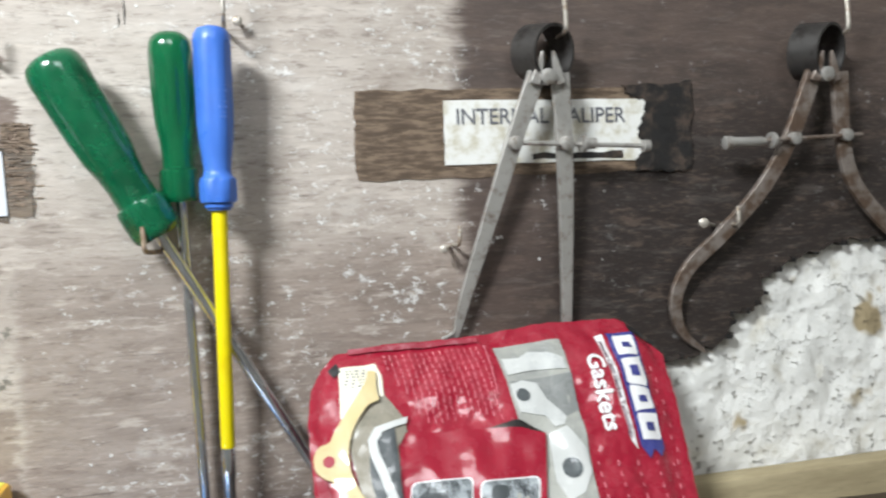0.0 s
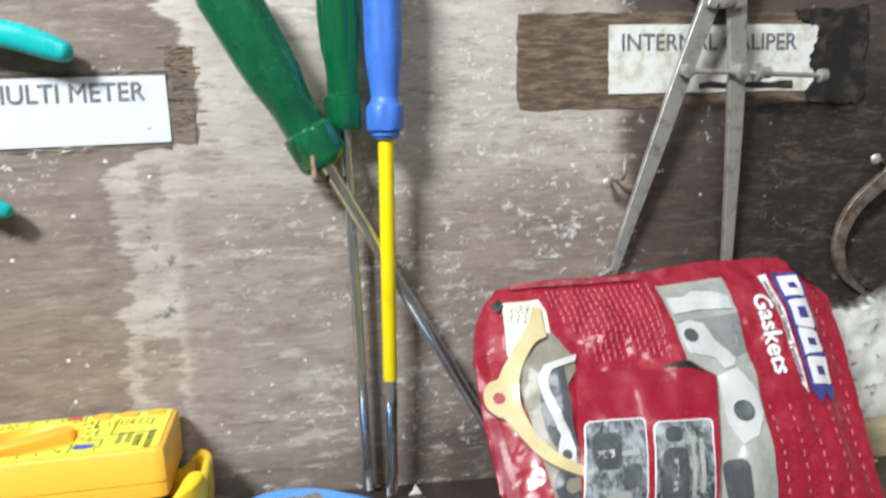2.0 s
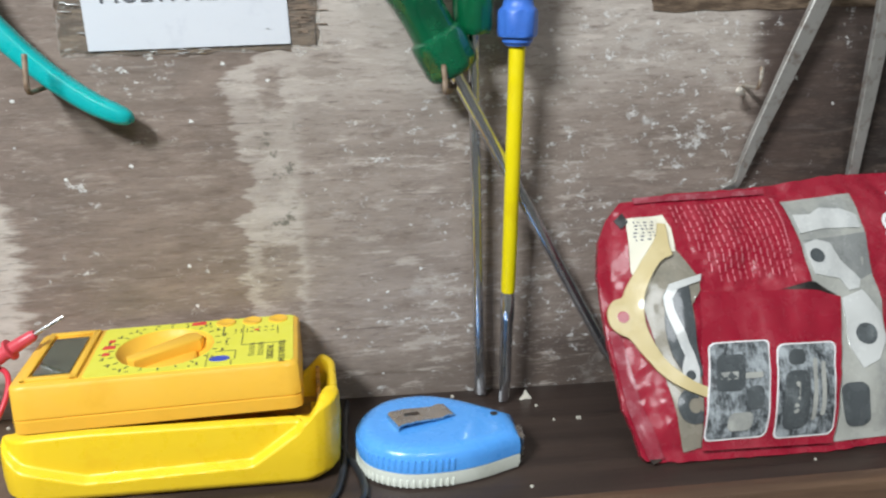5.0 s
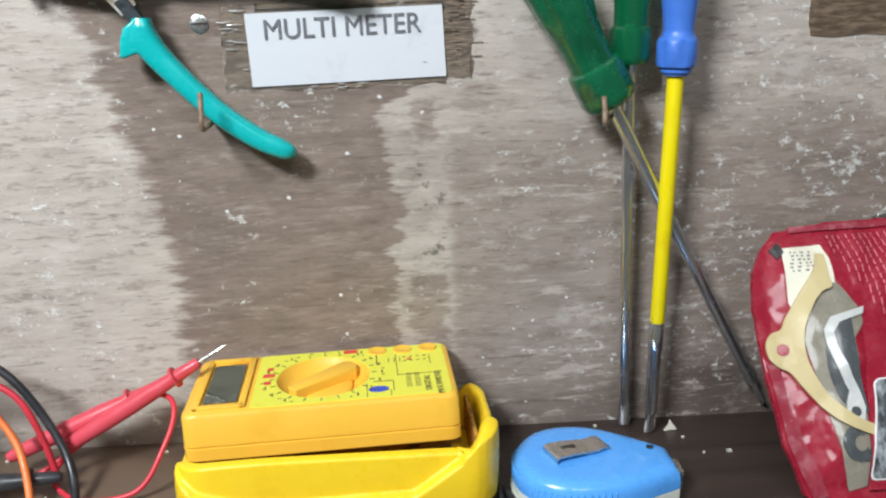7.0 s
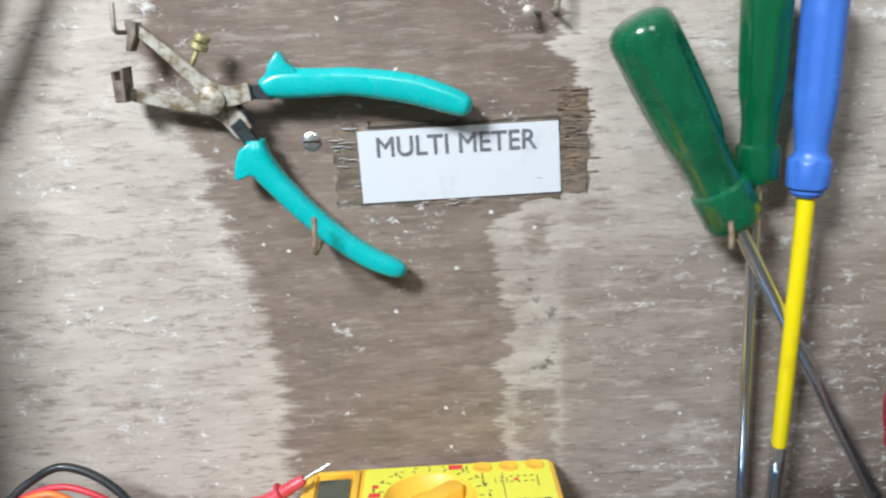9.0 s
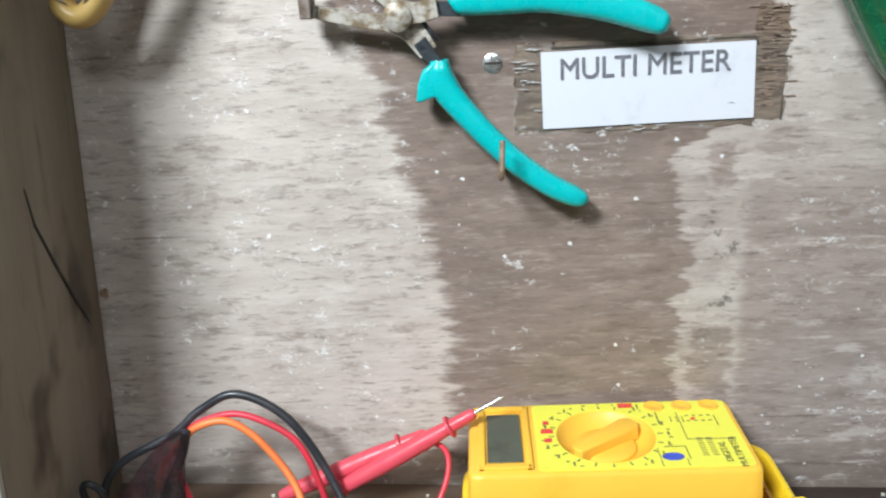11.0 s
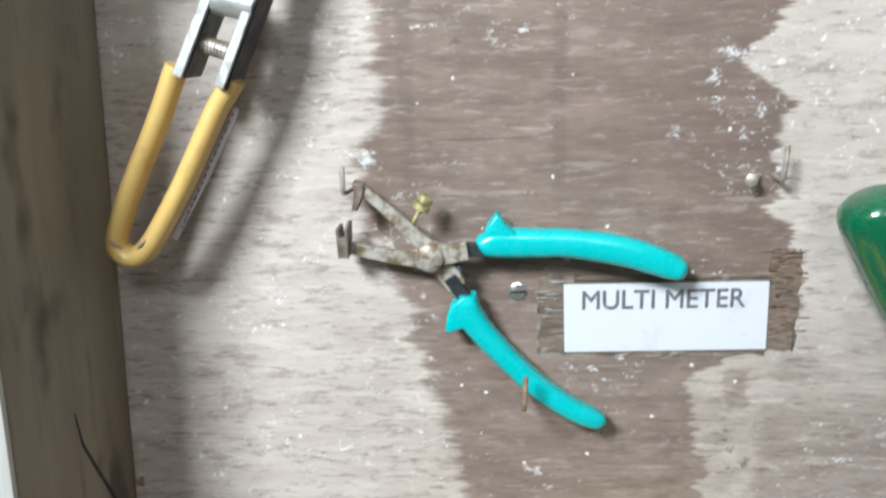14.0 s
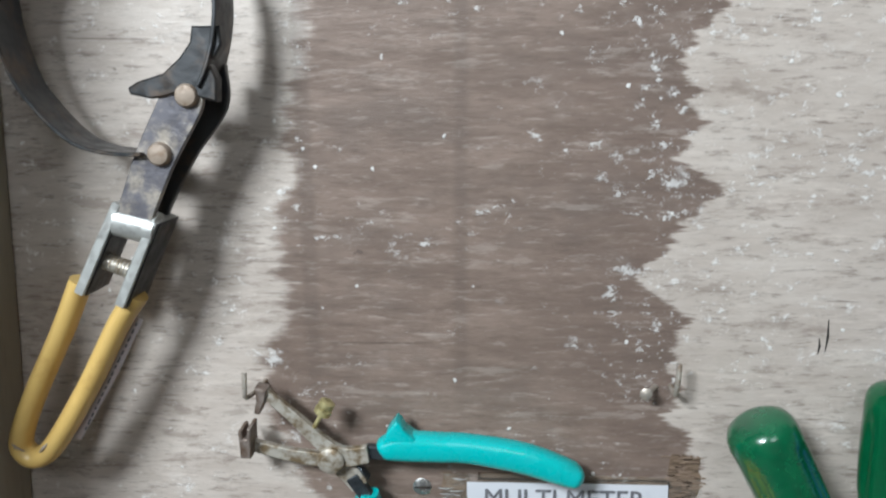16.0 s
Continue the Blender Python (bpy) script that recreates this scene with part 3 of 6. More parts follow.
for x0, x1, z0, z1, sd in ((-0.113, -0.1005, 1.497, 1.5385, 4), (-0.0015, 0.0135, 1.4985, 1.551, 6), (-0.100, 0.0, 1.4965, 1.5015, 9), (-0.095, 0.0, 1.5330, 1.5385, 12)):
    prism(ragged([(x0, z0), (x1, z0), (x1, z1), (x0, z1)], 0.0012, sd, 14), 0.001, -0.0004, bm=under)
tagged(part("torn_ply", under, M["residue"], smooth=False), "torn brown ply where older tape was pulled off", "residue", kind="structure")
fray = bmesh.new()
rnd = random.Random(8)
for k in range(130):
    x, z = rnd.gauss(0.006, 0.0035), rnd.uniform(1.505, 1.551)
    box(rnd.uniform(0.002, 0.009), 0.0004, rnd.uniform(0.0002, 0.0007), (x, -0.0007, z), bm=fray)
tagged(part("frayed_grain", fray, M["fray"], smooth=False), "frayed brown ply fibres beside the label", "fibres", kind="stuff")


for sx, sz, sl in ((0.0668, 1.6065, 0.016), (0.0635, 1.6055, 0.008)):
    tagged(part("scratch", tube([(sx, 0.0, sz + sl), (sx + 0.0004, -0.0003, sz + sl * 0.5), (sx, 0.0, sz)], [0.0002, 0.0005, 0.0002], 6), M["tar"]), "short dark upright scratch in the plywood", "scratch", kind="structure")

# ---- nails and hooks in the board ----
def bent_nail(x, z, out, up, r=0.0013, lean=0.0, head=True, mat="nail", label="bent steel nail used as a hook in the board", sideways=0.0):
    t = thing("hook_nail", pose(x, 0, z), label, "nail", "nails in the board")
    part("shank", tube(smooth_path([(0, 0.006, 0), (sideways * 0.5, -out * 0.6, 0), (sideways, -out, up * 0.06), (sideways + lean * 0.5, -out - 0.001, up * 0.5), (sideways + lean, -out, up)], 6), r, 9), M[mat], t)
    if head:
        hd = tube([(sideways + lean, -out, up), (sideways + lean * 1.1, -out, up + 0.0012)], [r * 1.9, r * 1.7], 12)
        part("nail_head", hd, M[mat], t)
    return t


bent_nail(0.3275, 1.599, 0.026, 0.021, 0.0014, head=False)
bent_nail(0.5330, 1.601, 0.026, 0.024, 0.0015, head=False)
bent_nail(0.2555, 1.470, 0.016, 0.012, 0.0012, lean=0.001, head=False)
bent_nail(0.448, 1.474, 0.02, 0.012, 0.0012, head=False)
bent_nail(-0.1215, 1.482, 0.034, 0.018, 0.0013, lean=0.0008, head=False, mat="rust_nail", label="rusty bent nail holding the lower plier handle")
bent_nail(0.085, 1.476, 0.037, 0.014, 0.0014, lean=-0.001, sideways=-0.0105, head=False, mat="rust_nail", label="rusty bent nail carrying the leaning screwdriver")
bent_nail(-0.0035, 1.588, 0.012, 0.016, 0.0013, lean=0.0010, head=False)
bent_nail(-0.200, 1.5865, 0.022, 0.013, 0.0012, head=False, sideways=-0.004)
bent_nail(0.122, 1.604, 0.024, 0.03, 0.0013, head=False)


def straight_nail(x, z, dx, dz, out, r=0.0013, head=0.003, mat="nail"):
    t = thing("nail", pose(x, 0, z), "short round-headed nail standing out of the board", "nail", "nails in the board")
    part("shank", tube([(0, 0.005, 0), (dx, -out, dz)], r, 9), M[mat], t)
    part("nail_head", tube([(dx, -out + 0.001, dz), (dx * 1.02, -out - 0.0006, dz), (dx * 1.03, -out - 0.0014, dz)], [head * 0.8, head, head * 0.6], 12), M[mat], t)
    return t


straight_nail(0.2560, 1.4690, -0.009, -0.001, 0.012, head=0.0029)
straight_nail(-0.0075, 1.587, -0.009, 0.001, 0.010, head=0.0030)
straight_nail(0.134, 1.606, -0.004, 0.002, 0.007, head=0.0030)
straight_nail(0.447, 1.473, -0.022, 0.003, 0.016, head=0.0033)
straight_nail(-0.331, 1.422, 0.001, 0.0, 0.004, head=0.0022, mat="rust_nail")

scr = thing("wood_screw", pose(-0.1235, 0, 1.5305), "bright slotted screw driven flush into the plywood", "screw")
sb = lathe([(-0.001, 0.0047), (0.0004, 0.0047), (0.0009, 0.0038), (0.0010, 0.002)], 20)
bmesh.ops.transform(sb, matrix=pose(0, 0, 0, 90, 0, 0), verts=sb.verts)
part("screw_head", sb, M["bright_screw"], scr)
part("slot", box(0.0078, 0.0006, 0.0011, (0, -0.0009, 0)), M["tar"], scr)


# ---- screwdrivers ----
def fluted_handle(length, r):
    rows = [(0.0, 0.45 * r), (-0.0010, 0.66 * r), (-0.0032, 0.86 * r), (-0.0065, 0.96 * r), (-0.011, r, 0.0), (-0.016, r, 0.0005), (-0.021, r, 0.0014), (-length * 0.4, r * 0.98, 0.0017),
            (-length * 0.54, r * 0.91, 0.0012), (-length * 0.585, r * 0.84, 0.0003), (-length * 0.62, r * 0.78), (-length * 0.7, r * 0.72), (-length * 0.80, r * 0.72), (-length * 0.812, r * 0.86),
            (-length * 0.825, r * 0.88, 0.0), (-length * 0.85, r * 0.90, 0.0007), (-length * 0.96, r * 0.89, 0.0008), (-length * 0.985, r * 0.83, 0.0004), (-length, r * 0.72)]
    rows = sorted(rows, key=lambda q: -q[0])
    return lathe(rows, 48, 8)


def screwdriver(top, collar, tip, r, shaft_r, label, blade=0.0036, plastic="green"):
    t = thing("screwdriver", along(top, collar), label, "screwdriver", "screwdrivers")
    length = (Vector(collar) - Vector(top)).length
    part("handle", fluted_handle(length, r), M[plastic], t, "fluted green clear plastic handle")
    inv = t.matrix_world.inverted()
    a, b = inv @ Vector(collar), inv @ Vector(tip)
    d = (b - a).normalized()
    a2 = a - d * 0.02
    L = (b - a2).length
    pts = [a2 + d * (L * k) for k in (0, 0.3, 0.6, 0.93)]
    part("shaft", tube(pts, shaft_r, 14), M["chrome"], t, "round chromed steel shaft")
    part("blade", tube([a2 + d * (L * k) for k in (0.925, 0.95, 0.99, 1.0)], [shaft_r, shaft_r * 1.05, blade, blade * 0.95], 12, flat=0.5), M["chrome"], t, "flattened dark steel tip")
    return t


screwdriver((0.0290, -0.0250, 1.5840), (0.0815, -0.0235, 1.4845), (0.1840, -0.007, 1.300), 0.0162, 0.0036, "screwdriver with green fluted handle leaning across on a nail", plastic="green_frosted")
screwdriver((0.0918, -0.0185, 1.5985), (0.0930, -0.0155, 1.5035), (0.0975, -0.010, 1.2935), 0.0120, 0.0031, "screwdriver with green fluted handle hanging upright on the board")

bt, bc, bl = (0.1150, -0.0270, 1.6000), (0.1140, -0.0250, 1.4975), (0.1100, -0.0200, 1.2935)
blue = thing("screwdriver", along(bt, bc), "screwdriver with blue handle and long yellow insulated shaft", "screwdriver", "screwdrivers")
LB = (Vector(bc) - Vector(bt)).length
rb = 0.0104
rows = [(0, 0.4 * rb), (-0.0015, 0.78 * rb), (-0.005, 0.97 * rb), (-0.009, rb), (-0.012, rb, 0.0003), (-0.03, rb, 0.0006), (-0.054, rb * 0.98, 0.0006), (-0.062, rb * 0.93, 0.0003), (-0.072, rb * 0.8), (-0.080, rb * 0.72), (-0.083, rb * 0.78),
        (-0.0845, rb * 0.93, 0.0), (-0.086, rb, 0.0009), (-0.0965, rb, 0.0009), (-0.098, rb * 0.93), (-0.0985, rb * 0.76), (-0.1008, rb * 0.76), (-0.101, rb * 0.68), (-LB, rb * 0.6)]
handle = part("handle", lathe(rows, 60, 6), M["blue"], blue, "blue plastic handle with ribbed collar")
for k, h in enumerate((-0.031, -0.0335, -0.0365, -0.0395, -0.0425, -0.0455, -0.0485, -0.051)):
    part("raised_mark", box(0.0032 + 0.001 * (k % 3), 0.0012, 0.0014, (0.0005, -rb * 0.93, h), 0.0003, 1), M["emboss"], handle)
inv = blue.matrix_world.inverted()
a, b = inv @ Vector(bc), inv @ Vector(bl)
d = (b - a).normalized()
part("insulating_sleeve", tube([a - d * 0.01, a + d * 0.002, a + d * 0.1345, a + d * 0.1358, a + d * 0.136], [0.0043, 0.0043, 0.0040, 0.0036, 0.003], 18), M["yellow_sleeve"], blue, "glossy yellow plastic sleeve")
part("shaft", tube([a + d * 0.13, a + d * 0.137, a + d * 0.138, a + d * 0.152, a + d * 0.154, (a + b) / 2 + d * 0.09], [0.0036, 0.0036, 0.0041, 0.0041, 0.0036, 0.0036], 14), M["chrome"], blue, "chromed steel shaft")
part("blade", tube([(a + b) / 2 + d * 0.088, b - d * 0.006, b], [0.0036, 0.0040, 0.004], 12, flat=0.5), M["chrome"], blue, "flattened steel tip")


# ---- spring calipers ----
def bar(pts, widths, y0, y1):
    """A flat tapering bar through points in x and z."""
    c = smooth_path([(x, 0, z) for x, z in pts], 8)
    n = len(c)
    lft, rgt = [], []
    for i, p in enumerate(c):
        d = (c[min(i + 1, n - 1)] - c[max(i - 1, 0)]).normalized()
        s = i / (n - 1) * (len(widths) - 1)
        k = min(int(s), len(widths) - 2)
        w = (widths[k] + (widths[k + 1] - widths[k]) * (s - k)) / 2
        lft.append((p.x - d.z * w, p.z + d.x * w))
        rgt.append((p.x + d.z * w, p.z - d.x * w))
    bm = bmesh.new()
    rows = []
    for (a, b), (c2, d2) in zip(lft, rgt):
        rows.append([bm.verts.new(v) for v in ((a, y0, b), (c2, y0, d2), (c2, y1, d2), (a, y1, b))])
    for p, q in zip(rows, rows[1:]):
        for k in range(4):
            bm.faces.new((p[k], p[(k + 1) % 4], q[(k + 1) % 4], q[k]))
    bm.faces.new(rows[0][::-1])
    bm.faces.new(rows[-1])
    bmesh.ops.recalc_face_normals(bm, faces=bm.faces)
    es = [e for e in bm.edges if e.calc_length() > 0 and len(e.link_faces) == 2 and e.calc_face_angle(0) > 0.9]
    bmesh.ops.bevel(bm, geom=es, offset=0.0004, segments=1, affect="EDGES")
    return bm


def spring_ring(r, y0, y1):
    bm = bmesh.new()
    n, gap = 40, 0.5
    rows = []
    for k in range(n + 1):
        a = -math.pi / 2 + gap / 2 + (2 * math.pi - gap) * k / n
        rows.append([bm.verts.new((math.cos(a) * q, y, math.sin(a) * q)) for q, y in ((r, y0), (r - 0.0018, y0), (r - 0.0018, y1), (r, y1))])
    for p, q in zip(rows, rows[1:]):
        for k in range(4):
            bm.faces.new((p[k], p[(k + 1) % 4], q[(k + 1) % 4], q[k]))
    bm.faces.new(rows[0][::-1])
    bm.faces.new(rows[-1])
    return bm


def knob(x, y, z, r, length, axis="x"):
    bm = lathe([(-length / 2, r * 0.7), (-length * 0.4, r), (length * 0.4, r), (length / 2, r * 0.7)], 20)
    bmesh.ops.transform(bm, matrix=pose(x, y, z, 0, 90, 0) if axis == "x" else pose(x, y, z, 90, 0, 0), verts=bm.verts)
    return bm


def spring_caliper(ox, oz, r, left, right, lw, rw, screw, knobs, label, mat):
    t = thing("spring_caliper", pose(ox, 0, oz, 6.5, 0, 0), label, "caliper", "calipers on nails")
    rel = lambda pts: [(x - ox, z - oz) for x, z in pts]
    rg = spring_ring(r, 0.010, -0.011)
    bmesh.ops.transform(rg, matrix=pose(-0.002, -0.0165, 0.001, 3, 0, 24), verts=rg.verts)
    part("spring_ring", rg, M["blackened"], t, "blackened steel spring ring")
    part("leg", bar(rel(left), lw, -0.0225, -0.0265), M[mat], t)
    part("leg", bar(rel(right), rw, -0.0230, -0.0270), M[mat], t)
    for s in (-1, 1):
        part("ring_end", bar([(s * 0.0085 - 0.003, -0.019), (s * 0.005 - 0.003, -0.006), (s * 0.0035 - 0.003, 0.001)], [0.0065, 0.004, 0.0012], -0.0275, -0.0305), M[mat], t)
    part("pivot_rivet", knob(-0.0035, -0.0300, -0.0145, 0.0050, 0.006, "y"), M["steel"], t)
    (x0, z0), (x1, z1) = rel(screw)
    part("adjusting_screw", tube([(x0, -0.0295, z0), (x1, -0.0295, z1)], 0.0015, 10), M[mat], t)
    for kx, kz, kr, kl, ax in knobs:
        part("nut", knob(kx - ox, -0.0295, kz - oz, kr, kl, ax), M["steel"], t)
    return t


spring_caliper(0.317, 1.589, 0.0178,
               [(0.3085, 1.577), (0.2935, 1.536), (0.2795, 1.495), (0.2605, 1.439), (0.2545, 1.418), (0.2520, 1.414), (0.2445, 1.4125)],
               [(0.3235, 1.577), (0.3265, 1.534), (0.328, 1.478), (0.3285, 1.41), (0.329, 1.395)],
               [0.0115, 0.0105, 0.010, 0.0072, 0.0045, 0.0042, 0.003], [0.0115, 0.0108, 0.009, 0.006, 0.004],
               [(0.2935, 1.5345), (0.381, 1.5305)], [(0.2925, 1.5345, 0.0042, 0.006, "y"), (0.3265, 1.5335, 0.0045, 0.007, "y"), (0.3375, 1.533, 0.0055, 0.003, "x"), (0.342, 1.533, 0.0035, 0.009, "x"), (0.381, 1.5305, 0.004, 0.005, "x")],
               "grey steel spring inside caliper with straight legs hung on a nail", "steel")
spring_caliper(0.5170, 1.590, 0.0195,
               [(0.508, 1.577), (0.491, 1.532), (0.470, 1.498), (0.441, 1.469), (0.417, 1.448), (0.4075, 1.426), (0.413, 1.404), (0.431, 1.388)],
               [(0.5275, 1.577), (0.533, 1.533), (0.543, 1.503), (0.566, 1.477), (0.597, 1.45), (0.611, 1.428), (0.607, 1.404), (0.59, 1.388)],
               [0.0125, 0.011, 0.0105, 0.0105, 0.0095, 0.0085, 0.0065, 0.0025], [0.0125, 0.011, 0.0105, 0.0105, 0.0095, 0.0085, 0.0065, 0.0025],
               [(0.440, 1.531), (0.545, 1.5345)], [(0.4915, 1.533, 0.0042, 0.006, "y"), (0.5325, 1.5345, 0.0042, 0.006, "y"), (0.474, 1.532, 0.0055, 0.003, "x"), (0.455, 1.5315, 0.0032, 0.028, "x"), (0.441, 1.531, 0.0045, 0.006, "x")],
               "rusty steel spring outside caliper with bowed legs hung on a nail", "rust")

# ---- more materials ----
M["teal"] = plain("teal_plastic", (0.005, 0.43, 0.43), 0.26, second=(0.004, 0.36, 0.35), scale=50, amount=0.2, relief=0.06, coat=0.15)
M["scuffed"] = plain("scuffed_zinc", (0.46, 0.43, 0.375), 0.5, 0.4, second=(0.18, 0.13, 0.075), scale=160, amount=0.75, relief=0.4)
M["brass"] = plain("tarnished_brass", (0.58, 0.52, 0.27), 0.4, 0.6, second=(0.25, 0.2, 0.08), scale=200, relief=0.2)
M["dark_tang"] = plain("dark_tang_steel", (0.07, 0.08, 0.09), 0.4, 0.7, scale=150, relief=0.2)
M["grip"] = plain("ochre_dipped_grip", (0.56, 0.375, 0.12), 0.42, second=(0.43, 0.27, 0.08), scale=45, amount=0.45, relief=0.15)
M["strap"] = plain("dark_steel_and_shade", (0.06, 0.062, 0.065), 0.38, 0.7, second=(0.12, 0.09, 0.07), scale=60, amount=0.5, relief=0.2)
M["worn_black"] = plain("worn_black_paint", (0.13, 0.125, 0.14), 0.42, 0.5, second=(0.42, 0.37, 0.31), scale=70, amount=0.68, relief=0.4)
M["bolt"] = plain("brown_bolt", (0.3, 0.24, 0.19), 0.6, 0.25, second=(0.2, 0.13, 0.08), scale=200, relief=0.3)
M["zinc"] = plain("dull_zinc", (0.56, 0.57, 0.55), 0.38, 0.6, second=(0.38, 0.37, 0.35), scale=150, amount=0.4, relief=0.15)
M["tag"] = plain("mauve_paper_tag", (0.6, 0.54, 0.56), 0.7, second=(0.45, 0.4, 0.42), scale=100, relief=0.2)
M["cream"] = plain("cream_gasket_paper", (0.56, 0.45, 0.23), 0.5, second=(0.50, 0.39, 0.19), scale=70, amount=0.3, relief=0.15, coat=0.3)
M["sticker"] = plain("cream_sticker", (0.72, 0.68, 0.56), 0.5, second=(0.6, 0.55, 0.44), scale=90, relief=0.1)
M["white_print"] = plain("white_print", (0.82, 0.8, 0.8), 0.35, scale=100, second=(0.7, 0.66, 0.68), amount=0.3, relief=0.0, coat=0.4)
M["pink_print"] = plain("faded_pink_print", (0.66, 0.2, 0.24), 0.35, scale=150, second=(0.58, 0.1, 0.14), relief=0.0, coat=0.4)
M["cable_red"] = plain("red_cable", (0.62, 0.035, 0.06), 0.4, scale=60, second=(0.5, 0.03, 0.045), relief=0.1)
M["cable_orange"] = plain("orange_cable", (0.8, 0.2, 0.05), 0.4, scale=60, second=(0.7, 0.16, 0.04), relief=0.1)
M["cable_black"] = plain("black_cable", (0.02, 0.022, 0.026), 0.38, scale=60, second=(0.04, 0.04, 0.045), relief=0.15)
M["probe"] = plain("pinkish_red_probe", (0.64, 0.07, 0.10), 0.42, scale=50, second=(0.58, 0.06, 0.08), relief=0.1)
M["meter"] = plain("amber_plastic", (0.84, 0.475, 0.05), 0.40, scale=50, second=(0.79, 0.43, 0.04), amount=0.3, relief=0.1)
M["boot"] = plain("yellow_rubber_boot", (0.88, 0.59, 0.02), 0.33, scale=40, second=(0.84, 0.52, 0.015), amount=0.3, relief=0.08)
M["boot_in"] = plain("grimy_boot_inside", (0.5, 0.25, 0.03), 0.6, scale=90, second=(0.16, 0.08, 0.03), amount=0.7, relief=0.3)
M["face"] = plain("lemon_face_plate", (0.76, 0.72, 0.075), 0.4, scale=60, second=(0.72, 0.66, 0.06), amount=0.3, relief=0.04)
M["lcd"] = plain("olive_lcd", (0.075, 0.085, 0.062), 0.14, scale=30, second=(0.042, 0.05, 0.037), relief=0.0, coat=0.6)
M["face_ink"] = plain("olive_black_face_print", (0.16, 0.15, 0.05), 0.5, scale=200, second=(0.26, 0.24, 0.07), relief=0.0)
M["strip_ink"] = plain("maroon_strip_ink", (0.13, 0.05, 0.08), 0.5, scale=200, relief=0.0)
M["red_print"] = plain("red_print", (0.7, 0.06, 0.05), 0.45, scale=80, relief=0.0)
M["blue_print"] = plain("blue_print", (0.05, 0.09, 0.5), 0.4, scale=80, relief=0.0)
M["tape_blue"] = plain("sky_blue_plastic", (0.095, 0.36, 0.86), 0.26, scale=40, second=(0.085, 0.32, 0.80), amount=0.3, relief=0.05, coat=0.25)
M["tape_white"] = plain("offwhite_plastic", (0.72, 0.74, 0.66), 0.38, scale=50, second=(0.6, 0.62, 0.54), amount=0.4, relief=0.08)
M["clip"] = plain("clip_steel", (0.74, 0.71, 0.67), 0.2, 1.0, scale=60, second=(0.6, 0.56, 0.52), amount=0.3, relief=0.0)
M["chip"] = plain("paint_chip", (0.6, 0.56, 0.48), 0.8, scale=200, relief=0.2)


def crinkled_film(name, base, second, scale=30, amount=0.4, strength=0.5, rough=0.22):
    """Glossy packet film with sharp creases that catch the light."""
    n = Net(name)
    f = n.step(n.noise(scale, (1, 1, 1), 5, 0.7), 0.62 - 0.3 * amount, 0.82 - 0.2 * amount)
    rub = n.step(n.noise(1.0, (420, 1, 90), 4, 0.7, 15.0), 0.60, 0.74)
    col = n.mix(f, base, second)
    col = n.mix(n.mul(rub, 0.12), col, tuple(0.5 * c + 0.36 for c in second))
    n.set(Base_Color=col, Roughness=n.step(n.noise(90, (1, 1, 1), 3, 0.6, 3.0), 0.3, 0.7, rough - 0.08, rough + 0.14))
    fold = n.math("ABSOLUTE", n.sub(n.noise(15, (1.3, 1, 0.8), 2, 0.5, 11.0), 0.5))
    fold2 = n.math("ABSOLUTE", n.sub(n.noise(48, (0.8, 1, 1.3), 2, 0.5, 19.0), 0.5))
    b = n.nt.nodes.new("ShaderNodeBump")
    b.inputs["Strength"].default_value, b.inputs["Distance"].default_value = strength * 0.45, 0.004
    n.put(b.inputs["Height"], n.add(n.step(fold, 0.0, 0.22), n.mul(n.step(fold2, 0.0, 0.2), 0.1)))
    n.put(n.b.inputs["Normal"], b.outputs[0])
    n.put(n.b.inputs["Coat Normal"], b.outputs[0])
    n.b.inputs["Coat Weight"].default_value = 0.7
    n.b.inputs["Coat Roughness"].default_value = 0.07
    return n.m


def wrapper_material():
    n = Net("dark_translucent_film")
    n.set(Base_Color=n.mix(n.step(n.noise(60, (1, 1, 1), 4, 0.6), 0.45, 0.7), (0.03, 0.022, 0.024), (0.10, 0.03, 0.035)), Roughness=0.16)
    n.put(n.b.inputs["Alpha"], n.step(n.noise(48, (1, 1, 1), 4, 0.6, 9.0), 0.35, 0.75, 0.92, 0.55))
    n.b.inputs["Coat Weight"].default_value = 0.6
    n.bump(n.noise(70, (1, 1, 2), 3, 0.6, 4.0), 0.7, 0.004)
    return n.m


M["wrapper"] = wrapper_material()


def photo_material(name, shift):
    """A small grey printed picture of machine parts, too fine to make out."""
    n = Net(name)
    a = n.noise(150, (1, 1, 0.8), 5, 0.7, shift)
    b = n.noise(1.0, (700, 1, 160), 2, 0.5, shift * 2)
    f = n.step(n.add(n.mul(a, 0.8), n.mul(b, 0.25)), 0.40, 0.68)
    col = n.mix(f, (0.03, 0.034, 0.038), (0.40, 0.43, 0.45))
    n.set(Base_Color=col, Roughness=0.3)
    n.b.inputs["Coat Weight"].default_value = 0.5
    return n.m


# the pinker second colour paints gloss haze onto the red film
M["red_bag"] = crinkled_film("glossy_red_film", (0.31, 0.012, 0.031), (0.38, 0.042, 0.062))
M["pale_red"] = crinkled_film("scuffed_red_seal", (0.29, 0.03, 0.05), (0.40, 0.14, 0.165), 110, 0.45, 0.5, 0.28)
M["liner"] = crinkled_film("card_behind_film", (0.28, 0.25, 0.20), (0.19, 0.175, 0.14), 25, 0.5, 0.3)
M["clear_grey"] = crinkled_film("pale_window_film", (0.40, 0.395, 0.36), (0.27, 0.275, 0.265), 22, 0.55, 0.4)
M["slate"] = crinkled_film("slate_gasket", (0.075, 0.083, 0.088), (0.15, 0.165, 0.17), 60, 0.5, 0.25)
